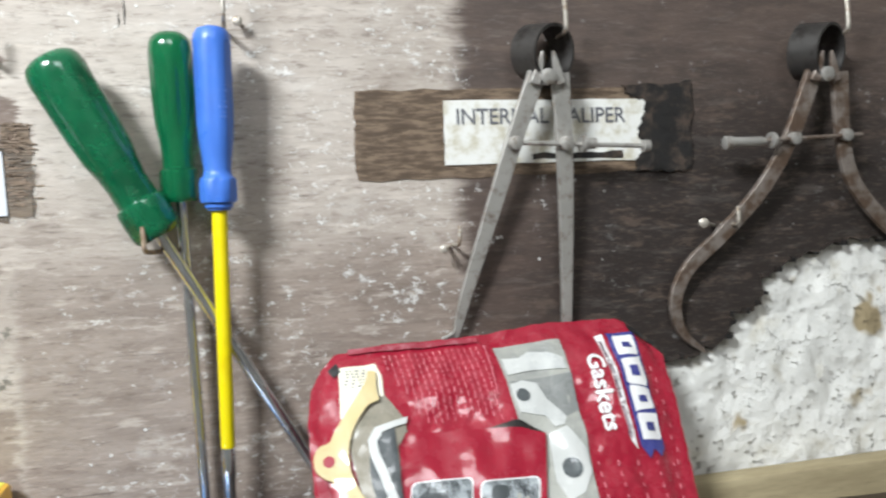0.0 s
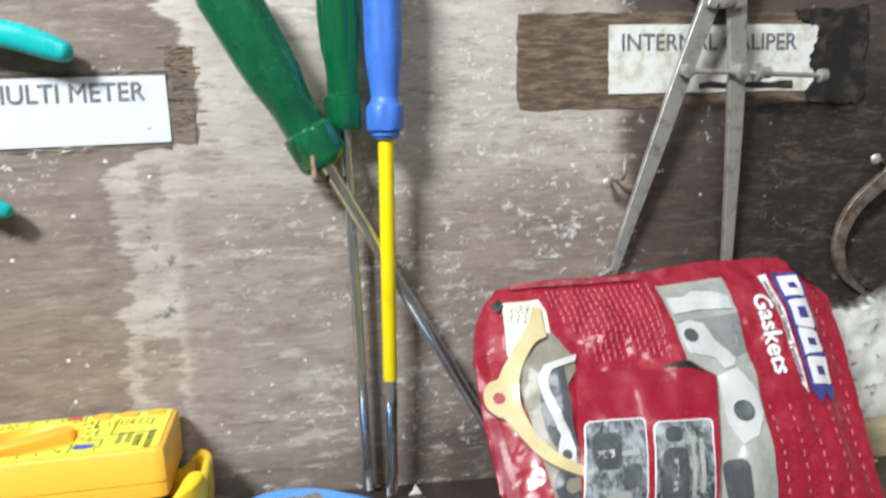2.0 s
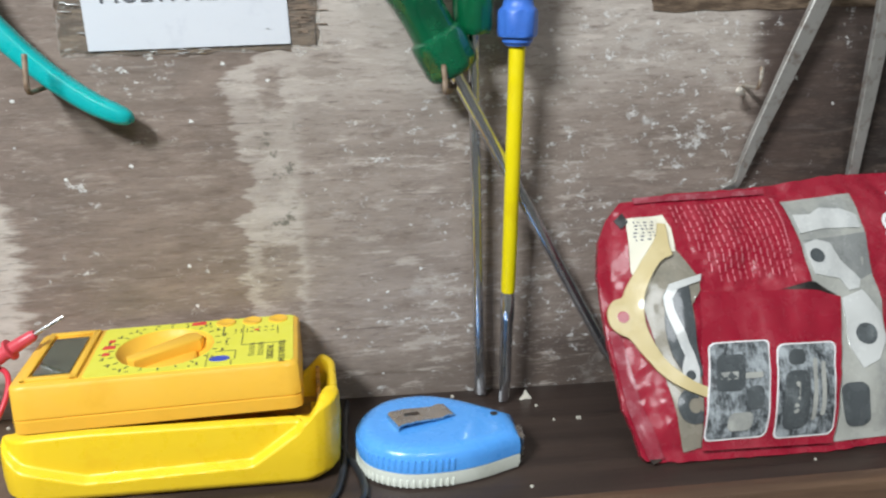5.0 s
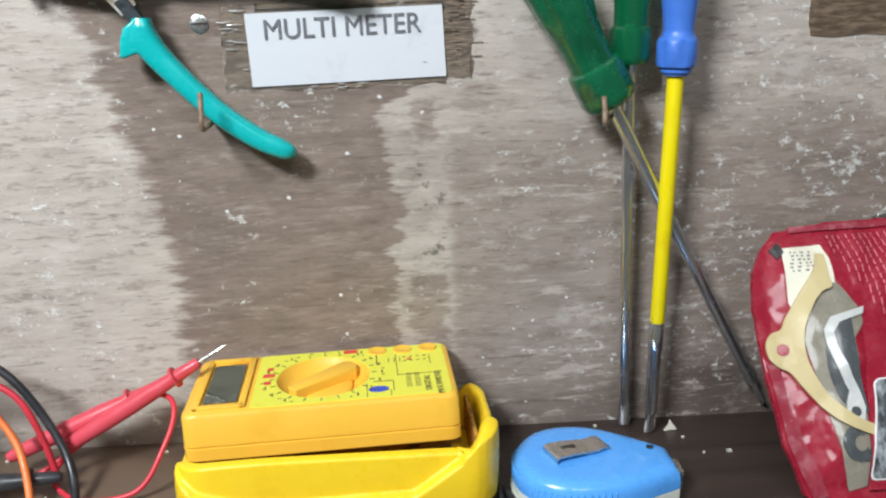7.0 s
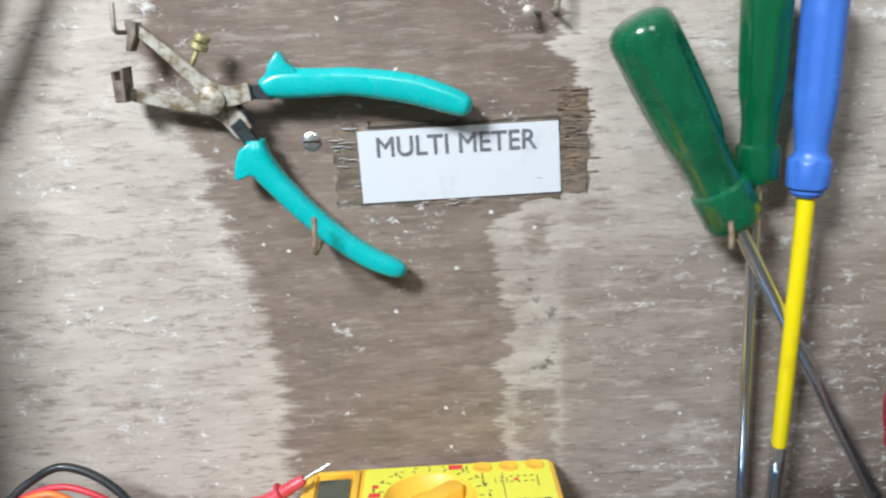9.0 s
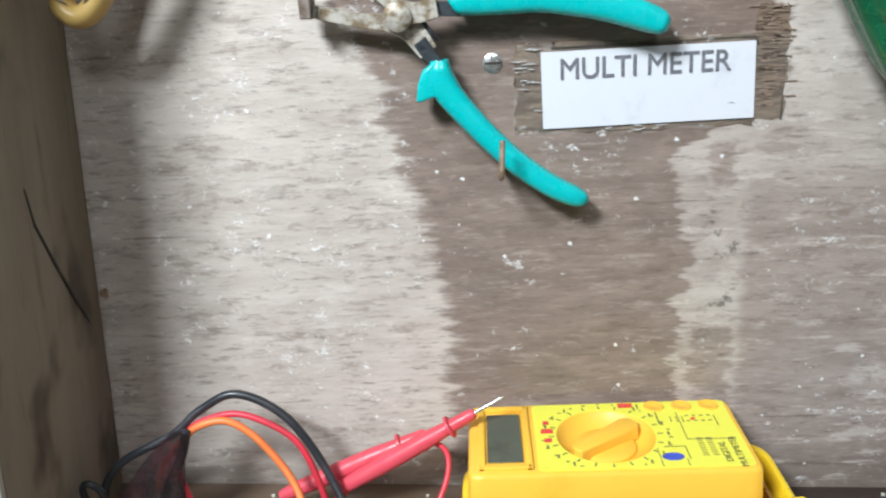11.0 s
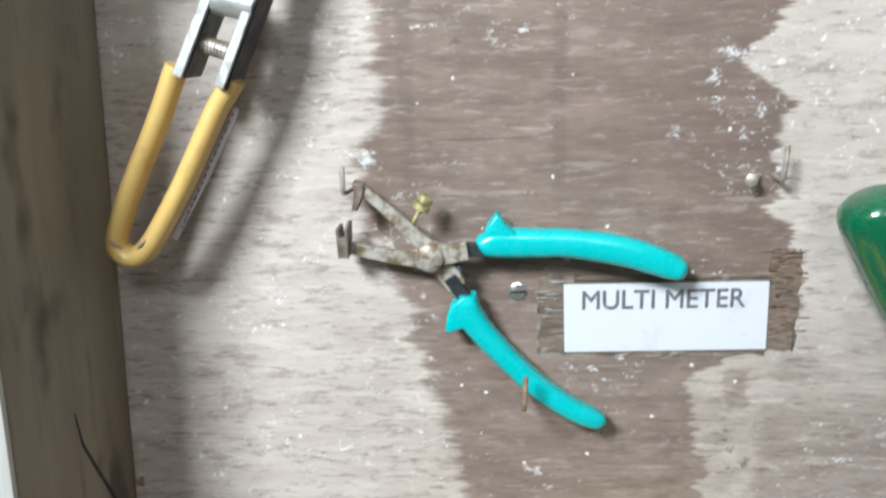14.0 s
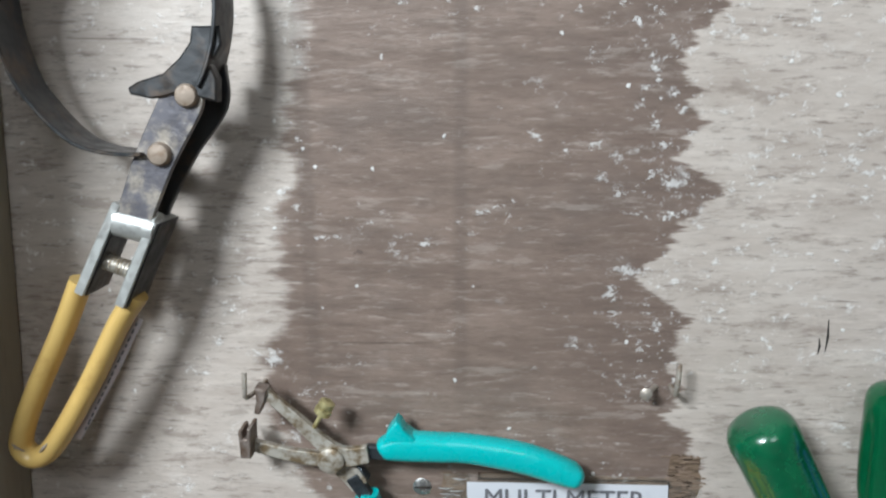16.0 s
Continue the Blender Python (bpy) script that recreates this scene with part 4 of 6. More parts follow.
M["white_metal"] = crinkled_film("white_gasket", (0.58, 0.58, 0.565), (0.46, 0.47, 0.47), 40, 0.4, 0.3)
M["navy"] = crinkled_film("navy_print", (0.05, 0.055, 0.23), (0.085, 0.08, 0.27), 60, 0.4, 0.4)
M["slate_film"] = crinkled_film("grey_card_under_film", (0.24, 0.245, 0.24), (0.31, 0.31, 0.30), 30, 0.4, 0.3)
M["photo_a"], M["photo_b"] = photo_material("grey_photo_print", 3.0), photo_material("dark_photo_print", 11.0)

# ---- wire strippers ----
pl = thing("wire_stripper", pose(0, 0, 0), "wire stripping pliers with teal plastic handles and scuffed jaws", "pliers")


def grip(rows, guard, name, label):
    """A moulded handle: rows of x, z and half width along its middle, rounded in section."""
    mids = smooth_path([(x, h, z) for x, z, h in rows], 6)
    bm = bmesh.new()
    rings = []
    for i, p in enumerate(mids):
        q = mids[min(i + 1, len(mids) - 1)] - mids[max(i - 1, 0)]
        L = math.hypot(q.x, q.z)
        nx, nz = -q.z / L, q.x / L
        ring = []
        for k in range(24):
            c, e = math.cos(2 * math.pi * k / 24), math.sin(2 * math.pi * k / 24)
            w = p.y * math.copysign(abs(c) ** 0.72, c)
            d = min(0.0066, p.y * 1.25) * math.copysign(abs(e) ** 0.72, e)
            ring.append(bm.verts.new((p.x + nx * w, -0.0140 - d, p.z + nz * w)))
        rings.append(ring)
    for a, b in zip(rings, rings[1:]):
        for k in range(24):
            bm.faces.new((a[k], a[(k + 1) % 24], b[(k + 1) % 24], b[k]))
    bm.faces.new(rings[0][::-1])
    bm.faces.new(rings[-1])
    prism(guard, -0.0082, -0.0198, 0.0014, 3, bm)
    return part(name, bm, M["teal"], pl, label)


grip([(-0.1412, 1.5580, 0.0046), (-0.1395, 1.5590, 0.0056), (-0.1350, 1.5602, 0.0068), (-0.1295, 1.5604, 0.0072), (-0.1245, 1.5602, 0.0071), (-0.113, 1.5600, 0.0068), (-0.099, 1.5596, 0.0067),
      (-0.074, 1.5555, 0.0071), (-0.0545, 1.5490, 0.0064), (-0.0480, 1.5464, 0.0052), (-0.0452, 1.5454, 0.0030), (-0.0445, 1.5452, 0.0010)],
     [(-0.1410, 1.5565), (-0.1408, 1.5625), (-0.1382, 1.5695), (-0.1340, 1.5752), (-0.1322, 1.5742), (-0.1300, 1.5702), (-0.1245, 1.5660), (-0.1245, 1.5565)], "upper_handle", "smooth teal plastic handle")
grip([(-0.1480, 1.5345, 0.0042), (-0.1478, 1.5290, 0.0056), (-0.1462, 1.5225, 0.0066), (-0.1420, 1.5160, 0.0062), (-0.1345, 1.5070, 0.0058), (-0.1245, 1.4960, 0.0056), (-0.1125, 1.4845, 0.0055), (-0.0985, 1.4742, 0.0053),
      (-0.0880, 1.4686, 0.0049), (-0.0825, 1.4662, 0.0036), (-0.0800, 1.4650, 0.0010)],
     [(-0.1495, 1.5350), (-0.1560, 1.5300), (-0.1582, 1.5240), (-0.1592, 1.5168), (-0.1575, 1.5160), (-0.1510, 1.5182), (-0.1440, 1.5138), (-0.1420, 1.5200), (-0.1460, 1.5310)], "lower_handle", "smooth teal plastic handle")
part("upper_jaw", bar([(-0.1475, 1.5575), (-0.160, 1.556), (-0.170, 1.563), (-0.184, 1.577), (-0.197, 1.589)], [0.0085, 0.0095, 0.0072, 0.0055, 0.0048], -0.0155, -0.0195), M["scuffed"], pl, "scuffed pitted steel jaw")
part("lower_jaw", bar([(-0.1525, 1.538), (-0.160, 1.548), (-0.170, 1.5515), (-0.186, 1.554), (-0.2065, 1.559)], [0.0095, 0.0115, 0.0075, 0.0062, 0.0058], -0.0115, -0.0155), M["scuffed"], pl, "scuffed pitted steel jaw")
part("jaw_tip", prism([(-0.2085, 1.5555), (-0.2035, 1.5555), (-0.2030, 1.571), (-0.2045, 1.571), (-0.2050, 1.5655), (-0.2070, 1.5655), (-0.2075, 1.5695), (-0.2090, 1.5695)], -0.010, -0.0225, 0.0005, 1), M["rust"], pl)
part("jaw_tip", prism([(-0.2000, 1.5915), (-0.1945, 1.5905), (-0.1955, 1.5850), (-0.1985, 1.5780), (-0.2010, 1.5785), (-0.1995, 1.5850)], -0.013, -0.0215, 0.0005, 1), M["rust"], pl)
part("tang", bar([(-0.149, 1.5572), (-0.137, 1.5565)], [0.0065, 0.0065], -0.0120, -0.0165), M["dark_tang"], pl, "dark steel tang")
part("tang", bar([(-0.1565, 1.5435), (-0.1465, 1.5285)], [0.0065, 0.0065], -0.0120, -0.0165), M["dark_tang"], pl, "dark steel tang")
pv = lathe([(-0.0025, 0.0065), (0.0015, 0.0065), (0.0025, 0.0052), (0.0028, 0.002)], 24)
bmesh.ops.transform(pv, matrix=pose(-0.1655, -0.0195, 1.5545, 90, 0, 0), verts=pv.verts)
part("pivot", pv, M["scuffed"], pl)
a, d = Vector((-0.1735, -0.0175, 1.5700)), Vector((0.47, 0, 0.88))
stem = part("stop_screw", tube([a, a + d * 0.016], 0.0012, 10), M["brass"], pl)
part("knurled_nut", tube([a + d * k for k in (0.0085, 0.009, 0.0115, 0.012)], [0.0034, 0.0042, 0.0042, 0.0034], 12), M["brass"], stem, "tarnished brass knurled nut")
part("knurled_nut", tube([a + d * k for k in (0.0125, 0.013, 0.0155, 0.016)], [0.0030, 0.0038, 0.0038, 0.0030], 12), M["brass"], stem, "tarnished brass knurled nut")
coil = [Vector((-0.1545 + 0.0009 * math.sin(k * 0.8) + 0.0001 * k, -0.0140 + 0.0025 * math.cos(k * 0.8), 1.5515 - 0.00014 * k)) for k in range(60)]
part("spring", tube(coil, 0.0005, 6), M["dark_tang"], pl, "small dark coil spring")

# ---- oil filter wrench ----
wr = thing("filter_wrench", pose(0.001, 0, -0.0015) @ pose(-0.29, -0.05, 1.57, -3.2, 0, 0) @ Matrix.Translation((0.29, 0.05, -1.57)) @ Matrix.Translation((-0.1, -0.37, 1.72)) @ Matrix.Scale(1.042, 4) @ Matrix.Translation((0.1, 0.37, -1.72)), "oil filter strap wrench with ochre dipped handles and dark strap", "wrench")
WY = -0.05
u_path = smooth_path([(-0.2655, WY, 1.6520), (-0.2755, WY, 1.6300), (-0.2910, WY, 1.6000), (-0.2995, WY, 1.5790), (-0.2970, WY, 1.5715), (-0.2905, WY, 1.5710), (-0.2825, WY, 1.5790), (-0.2665, WY, 1.6040), (-0.2505, WY, 1.6330), (-0.2415, WY, 1.6460)], 7)
part("handle_grip", tube(u_path, 0.0048, 14, 1.35), M["grip"], wr, "ochre dipped plastic grip, flattened at the bend")
for p, q in (((-0.3015, 1.5800), (-0.2955, 1.5752)), ((-0.2890, 1.5745), (-0.2838, 1.5800))):
    part("grip_fold", tube([(p[0], WY - 0.0052, p[1]), ((p[0] + q[0]) / 2, WY - 0.0068, (p[1] + q[1]) / 2), (q[0], WY - 0.0052, q[1])], [0.0003, 0.0008, 0.0003], 8), M["bolt"], wr, "dark crease where the grip is pinched")
for pts in ([(-0.2625, 1.648), (-0.2545, 1.6640), (-0.2430, 1.6865)], [(-0.2455, 1.643), (-0.2375, 1.660), (-0.2285, 1.6790)]):
    arm = part("steel_arm", bar(pts, [0.0042, 0.0042, 0.0036], WY + 0.012, WY - 0.010), M["zinc"], wr, "pressed zinc arm, its inner side darkened by painted shade")
    # thin dark sheet puts shade on the arm's inner side
    part("inner_shade", bar([(x + 0.0023, z - 0.001) for x, z in pts], [0.0008, 0.0008, 0.0006], WY + 0.0125, WY - 0.0085), M["strap"], arm)
part("link_block", tube([(-0.2455, WY - 0.004, 1.6790), (-0.2290, WY - 0.004, 1.6750)], 0.0070, 18), M["zinc"], wr, "bright worn zinc pivot tube")
part("cross_pin", tube([(-0.2570, WY - 0.002, 1.6625), (-0.2390, WY - 0.002, 1.6555)], 0.0034, 12), M["steel"], wr)
rings = bmesh.new()
for k in range(11):
    c = Vector((-0.2570, WY - 0.002, 1.6625)).lerp(Vector((-0.2390, WY - 0.002, 1.6555)), 0.05 + 0.075 * k)
    dd = Vector((0.93, 0, -0.36))
    tube([c, c + dd * 0.0009], 0.0038, 12, bm=rings)
part("coil_spring", rings, M["scuffed"], wr)
part("body_plate", bar([(-0.2385, 1.6760), (-0.2335, 1.6880), (-0.2260, 1.7050), (-0.2140, 1.7270), (-0.2085, 1.7400)], [0.0145, 0.015, 0.016, 0.0175, 0.011], WY - 0.006, WY - 0.0095), M["worn_black"], wr, "worn black painted link plate")
part("back_plate", bar([(-0.2350, 1.6760), (-0.2285, 1.6900), (-0.2185, 1.7080), (-0.2055, 1.7260), (-0.2040, 1.7420)], [0.008, 0.009, 0.010, 0.010, 0.007], WY + 0.010, WY + 0.006), M["strap"], wr, "dark steel link plate")
for bx, bz in ((-0.2235, 1.7065), (-0.2110, 1.7295)):
    hb = lathe([(-0.008, 0.0046), (0.0015, 0.0048), (0.0030, 0.0040), (0.0036, 0.0022)], 20)
    bmesh.ops.transform(hb, matrix=pose(bx, WY - 0.0095, bz, 90, 0, 0), verts=hb.verts)
    part("rivet", hb, M["bolt"], wr, "rusty domed rivet")
ribbon = smooth_path([(-0.2300, 0, 1.7065), (-0.2420, 0, 1.7068), (-0.2580, 0, 1.7110), (-0.2735, 0, 1.7260), (-0.2830, 0, 1.7440), (-0.2860, 0, 1.7800), (-0.2570, 0, 1.8100), (-0.2260, 0, 1.8110), (-0.2040, 0, 1.7920), (-0.1975, 0, 1.7660), (-0.2010, 0, 1.7440), (-0.2060, 0, 1.7330)], 8)
part("strap", bar([(p.x, p.z) for p in ribbon[::4]], [0.0016, 0.0016], WY + 0.010, WY - 0.013), M["strap"], wr, "dark steel strap bent into a loop")
part("claw", prism([(-0.2075, 1.7560), (-0.1965, 1.7560), (-0.1960, 1.7490), (-0.1985, 1.7445), (-0.2015, 1.7425), (-0.1985, 1.7360), (-0.1990, 1.7270), (-0.2070, 1.7290), (-0.2130, 1.7310), (-0.2200, 1.7290), (-0.2255, 1.7282), (-0.2338, 1.7300), (-0.2344, 1.7325), (-0.2305, 1.7349), (-0.2200, 1.7380), (-0.2130, 1.7440), (-0.2085, 1.7500)], WY - 0.004, WY - 0.011, 0.0008, 1), M["strap"], wr, "dark steel claw")
part("tag_strip", bar([(-0.2440, 1.6340), (-0.2585, 1.6080), (-0.2770, 1.5770)], [0.004, 0.005, 0.004], WY + 0.006, WY + 0.0052), M["tag"], wr, "mauve paper tag along the arm")
bars = bmesh.new()
for k in range(16):
    s = k / 16
    p = Vector((-0.2440, 0, 1.6315)).lerp(Vector((-0.2725, 0, 1.5795)), s)
    b = box(0.0007, 0.0003, 0.0016 + 0.0006 * (k % 3), (0.0008, 0, 0))
    bmesh.ops.transform(b, matrix=pose(p.x - 0.0020, WY + 0.0048, p.z, 0, 29, 0), verts=b.verts)
    join(bars, b)
part("tag_print", bars, M["ink"], wr, smooth=False)
bent_nail(-0.240, 1.8100, 0.052, 0.012, 0.0016, head=False)

# ---- packet of gaskets ----
pk_u, pk_v = Vector((1, 0, -0.045)).normalized(), Vector((0, 0.079, 0.12)).normalized()
pk_y = pk_v.cross(pk_u)
pk_m = Matrix((pk_u, pk_y, pk_v)).transposed().to_4x4()
pk_m.translation = (0.17, -0.0975, 1.2905)
pk = thing("gasket_packet", pk_m, "crumpled glossy red plastic packet of engine gaskets on the shelf", "packet")


def curve(rows, s):
    for (a, b), (c, d) in zip(rows, rows[1:]):
        if s <= c:
            return b + (d - b) * max(0.0, (s - a) / (c - a))
    return rows[-1][1]


LEFT = [(0, -0.004), (0.03, -0.0065), (0.2, -0.0125), (0.45, -0.0155), (0.7, -0.0165), (0.84, -0.0135), (0.93, -0.007), (1.0, 0.002)]
RIGHT = [(0, 0.203), (0.3, 0.2065), (0.65, 0.2120), (0.86, 0.2120), (1.0, 0.196)]
TOP = [(0, 0.1415), (0.15, 0.1460), (0.45, 0.1490), (0.7, 0.1550), (0.96, 0.1560), (1.0, 0.1500)]
LOW = [(0, 0.001), (0.08, -0.0005), (0.5, -0.0015), (0.68, 0.0005), (0.8, 0.0012), (1.0, -0.0040)]


def bag_y(s, t):
    """How far the packet's front stands out, by width and height from 0 to 1."""
    e = max(0.0, min(s, 1 - s, t * 0.7, (1 - t) * 0.7))
    seal = min(1.0, max(0.0, (e - 0.03) / 0.17))
    fold = noise.fractal(Vector((s * 6.5, t * 4.5, 2.0)), 0.9, 2.0, 4) * 0.0024 + noise.noise(Vector((s * 22 + t * 9, t * 7 - s * 4, 5.0))) * 0.0007 * (1.4 - seal)
    crease = 0.0012 * (0.35 - abs(noise.noise(Vector((s * 9 + t * 3, t * 5 - s * 2, 12.0))))) + 0.0004 * (0.3 - abs(noise.noise(Vector((s * 17 - t * 6, t * 12, 17.0)))))
    ripple = 0.0010 * (1 - seal) * math.sin(s * 60 + 5 * noise.noise(Vector((s * 4, t * 4, 3.0)))) * min(1.0, 6 * e + 0.25)
    return -(0.0014 + 0.0085 * math.sin(seal * math.pi / 2) + fold * (0.35 + 0.65 * seal) + crease + ripple)


def bag_st(u, v):
    t = v / 0.149
    for _ in range(3):
        s = (u - curve(LEFT, min(max(t, 0), 1))) / (curve(RIGHT, min(max(t, 0), 1)) - curve(LEFT, min(max(t, 0), 1)))
        lo, hi = curve(LOW, min(max(s, 0), 1)), curve(TOP, min(max(s, 0), 1))
        t = (v - lo) / (hi - lo)
    return s, t


bm = bmesh.new()
NU, NV = 168, 120
front, back = [], []
for j in range(NV + 1):
    fr, bk = [], []
    for i in range(NU + 1):
        s, t = i / NU, j / NV
        u = curve(LEFT, t) * (1 - s) + curve(RIGHT, t) * s
        v = curve(LOW, s) * (1 - t) + curve(TOP, s) * t
        w = 0.0007 * noise.noise(Vector((u * 160, v * 160, 9.0))) if i in (0, NU) or j in (0, NV) else 0
        fr.append(bm.verts.new((u + w, bag_y(s, t), v + w)))
        bk.append(bm.verts.new((u + w, 0.0015 + (0.004 * math.sin(math.pi * s) * math.sin(math.pi * t)), v + w)))
    front.append(fr)
    back.append(bk)
for g, flip in ((front, False), (back, True)):
    for j in range(NV):
        for i in range(NU):
            q = (g[j][i], g[j][i + 1], g[j + 1][i + 1], g[j + 1][i])
            bm.faces.new(q[::-1] if flip else q)
for i in range(NU):
    bm.faces.new((front[0][i], back[0][i], back[0][i + 1], front[0][i + 1]))
    bm.faces.new((front[NV][i], front[NV][i + 1], back[NV][i + 1], back[NV][i]))
for j in range(NV):
    bm.faces.new((front[j][0], front[j + 1][0], back[j + 1][0], back[j][0]))
    bm.faces.new((front[j][NU], back[j][NU], back[j + 1][NU], front[j + 1][NU]))
bag = part("bag", bm, M["red_bag"], pk)


def drape(outline, lift, thick=0.0003, close=True):
    """A thin sheet of that outline that follows the packet's front."""
    b = bmesh.new()
    b.faces.new([b.verts.new((u, 0, v)) for u, v in outline])
    us, vs = [p[0] for p in outline], [p[1] for p in outline]
    stepw = 0.0035
    for k in range(1, int((max(us) - min(us)) / stepw) + 1):
        bmesh.ops.bisect_plane(b, geom=b.verts[:] + b.edges[:] + b.faces[:], plane_co=(min(us) + k * stepw, 0, 0), plane_no=(1, 0, 0))
    for k in range(1, int((max(vs) - min(vs)) / stepw) + 1):
        bmesh.ops.bisect_plane(b, geom=b.verts[:] + b.edges[:] + b.faces[:], plane_co=(0, 0, min(vs) + k * stepw), plane_no=(0, 0, 1))
    r = bmesh.ops.extrude_face_region(b, geom=b.faces[:])
    top = {v for v in r["geom"] if isinstance(v, bmesh.types.BMVert)}
    for v in b.verts:
        v.co.y = bag_y(*bag_st(v.co.x, v.co.z)) - lift - 0.0005 - (thick if v in top else 0.0)
    return b


def arc(cx, cz, r, a0, a1, n=10, rz=None):
    return [(cx + r * math.cos(radians(a0 + (a1 - a0) * k / n)), cz + (rz or r) * math.sin(radians(a0 + (a1 - a0) * k / n))) for k in range(n + 1)]


def rounded(x0, z0, x1, z1, r, skew=0.0, n=4):
    pts = arc(x1 - r, z1 - r, r, 0, 90, n) + arc(x0 + r, z1 - r, r, 90, 180, n) + arc(x0 + r, z0 + r, r, 180, 270, n) + arc(x1 - r, z0 + r, r, 270, 360, n)
    return [(x + skew * (z - z0), z) for x, z in pts]


# window beside the torn corner, with what shows in it
part("left_window", drape([(0.004, 0.128), (0.020, 0.131), (0.027, 0.111), (0.037, 0.095), (0.037, 0.088), (0.031, 0.08), (0.029, 0.03), (0.0265, 0.006), (0.016, 0.004), (0.0125, 0.03), (0.008, 0.06), (0.004, 0.085)], 0.0004), M["liner"], pk, "clear window showing grey card")
part("sticker", drape([(0.0030, 0.1312), (0.0245, 0.1325), (0.0270, 0.1240), (0.0265, 0.1100), (0.0190, 0.1110), (0.0060, 0.0860), (0.0015, 0.1010)], 0.0007), M["sticker"], pk, "cream sticker with small print")
part("slate_gasket", drape(arc(0.027, 0.067, 0.013, 70, 290, 14, 0.026) + [(0.030, 0.045), (0.030, 0.09)], 0.0009, 0.0005), M["slate"], pk, "dark slate gasket")
part("slate_gasket", drape(arc(0.0235, 0.027, 0.0095, 60, 330, 12) + [(0.0265, 0.024)] + arc(0.0235, 0.027, 0.004, 330, 60, 8), 0.0009, 0.0005), M["slate"], pk, "dark slate gasket")
part("white_gasket", drape([(0.0385, 0.0965), (0.0370, 0.0925), (0.0230, 0.0885), (0.0195, 0.0835), (0.0200, 0.0770), (0.0270, 0.0540), (0.0285, 0.0440), (0.0270, 0.0370), (0.0215, 0.0360), (0.0185, 0.0400), (0.0195, 0.0470), (0.0220, 0.0530), (0.0155, 0.0750), (0.0145, 0.0850), (0.0190, 0.0915)], 0.0016, 0.0006), M["white_metal"], pk, "white lever-shaped gasket")
part("bolt_hole", drape(arc(0.0232, 0.0425, 0.0026, 0, 330, 12), 0.0024, 0.0002), M["slate"], pk)
outer = [(0.0195, 0.1270), (0.0160, 0.1180), (0.0070, 0.1060), (-0.0025, 0.0930), (-0.0060, 0.0870), (-0.0115, 0.0850), (-0.0150, 0.0795), (-0.0145, 0.0720), (-0.0100, 0.0670), (-0.0050, 0.0640), (0.0010, 0.0540), (0.0100, 0.0420), (0.0200, 0.0345), (0.0310, 0.0300)]
inner = [(0.0310, 0.0355), (0.0220, 0.0405), (0.0130, 0.0490), (0.0065, 0.0600), (0.0035, 0.0720), (0.0045, 0.0850), (0.0095, 0.0960), (0.0170, 0.1050), (0.0230, 0.1075), (0.0225, 0.1130), (0.0235, 0.1260)]
part("cream_gasket", drape([(p.x, p.z) for p in smooth_path([(a, 0, b) for a, b in outer], 3)] + [(p.x, p.z) for p in smooth_path([(a, 0, b) for a, b in inner], 3)], 0.0025, 0.0012), M["cream"], pk, "cream paper gasket with bolt ear")
part("bolt_hole", drape(arc(-0.0072, 0.0760, 0.0032, 0, 330, 12), 0.0039, 0.0002), M["red_bag"], pk)
# middle window with pale gaskets
part("middle_window", drape([(0.0985, 0.1385), (0.1425, 0.1420), (0.1425, 0.0840), (0.1385, 0.0040), (0.0985, 0.0030), (0.1165, 0.0800), (0.1030, 0.0845)], 0.0004), M["clear_grey"], pk, "clear window over pale gaskets")
part("white_gasket", drape([(0.1020, 0.1105), (0.1100, 0.1130), (0.1190, 0.1110), (0.1230, 0.1010), (0.1330, 0.0890), (0.1300, 0.0840), (0.1240, 0.0830), (0.1200, 0.0900), (0.1050, 0.0930)], 0.0009, 0.0006), M["white_metal"], pk, "white gasket lobe")
part("grey_band", drape([(0.1005, 0.1125), (0.1425, 0.1165), (0.1425, 0.0930), (0.1330, 0.0890), (0.1230, 0.1010), (0.1190, 0.1110)], 0.0006), M["slate_film"], pk, "grey card seen through the film")
part("white_gasket", drape([(0.1015, 0.1290), (0.1120, 0.1290), (0.1190, 0.1330), (0.1310, 0.1320), (0.1400, 0.1270), (0.1400, 0.1190), (0.1200, 0.1200), (0.1020, 0.1170)], 0.0009, 0.0006), M["white_metal"], pk, "white gasket lobe")
part("white_gasket", drape([(0.1190, 0.0790), (0.1310, 0.0830), (0.1400, 0.0690), (0.1405, 0.0560), (0.1330, 0.0440), (0.1230, 0.0400), (0.1180, 0.0520)], 0.0009, 0.0006), M["white_metal"], pk, "white gasket lobe")
for hu, hv, hr in ((0.1085, 0.1035, 0.0042), (0.1290, 0.0585, 0.0060)):
    part("bolt_hole", drape(arc(hu, hv, hr, 0, 330, 14), 0.0017, 0.0002), M["slate"], pk)
part("slate_gasket", drape(rounded(0.1090, 0.0100, 0.1240, 0.0330, 0.005), 0.0010, 0.0005), M["slate"], pk, "dark slate gasket")
# cut flap with two pictures
part("slit", drape([(0.0830, 0.0855), (0.1000, 0.0890), (0.1040, 0.0885), (0.1165, 0.0810), (0.1000, 0.0828)], 0.0010, 0.0002), M["tar"], pk, "dark slit cut in the film")
part("flap", drape([(0.0350, 0.0860), (0.0600, 0.0850), (0.0850, 0.0850), (0.1030, 0.0835), (0.1170, 0.0795), (0.1090, 0.0400), (0.0995, 0.0025), (0.0255, 0.0040), (0.0290, 0.0400), (0.0330, 0.0700)], 0.0030, 0.0004), M["red_bag"], pk, "loose red film flap")
pics = []
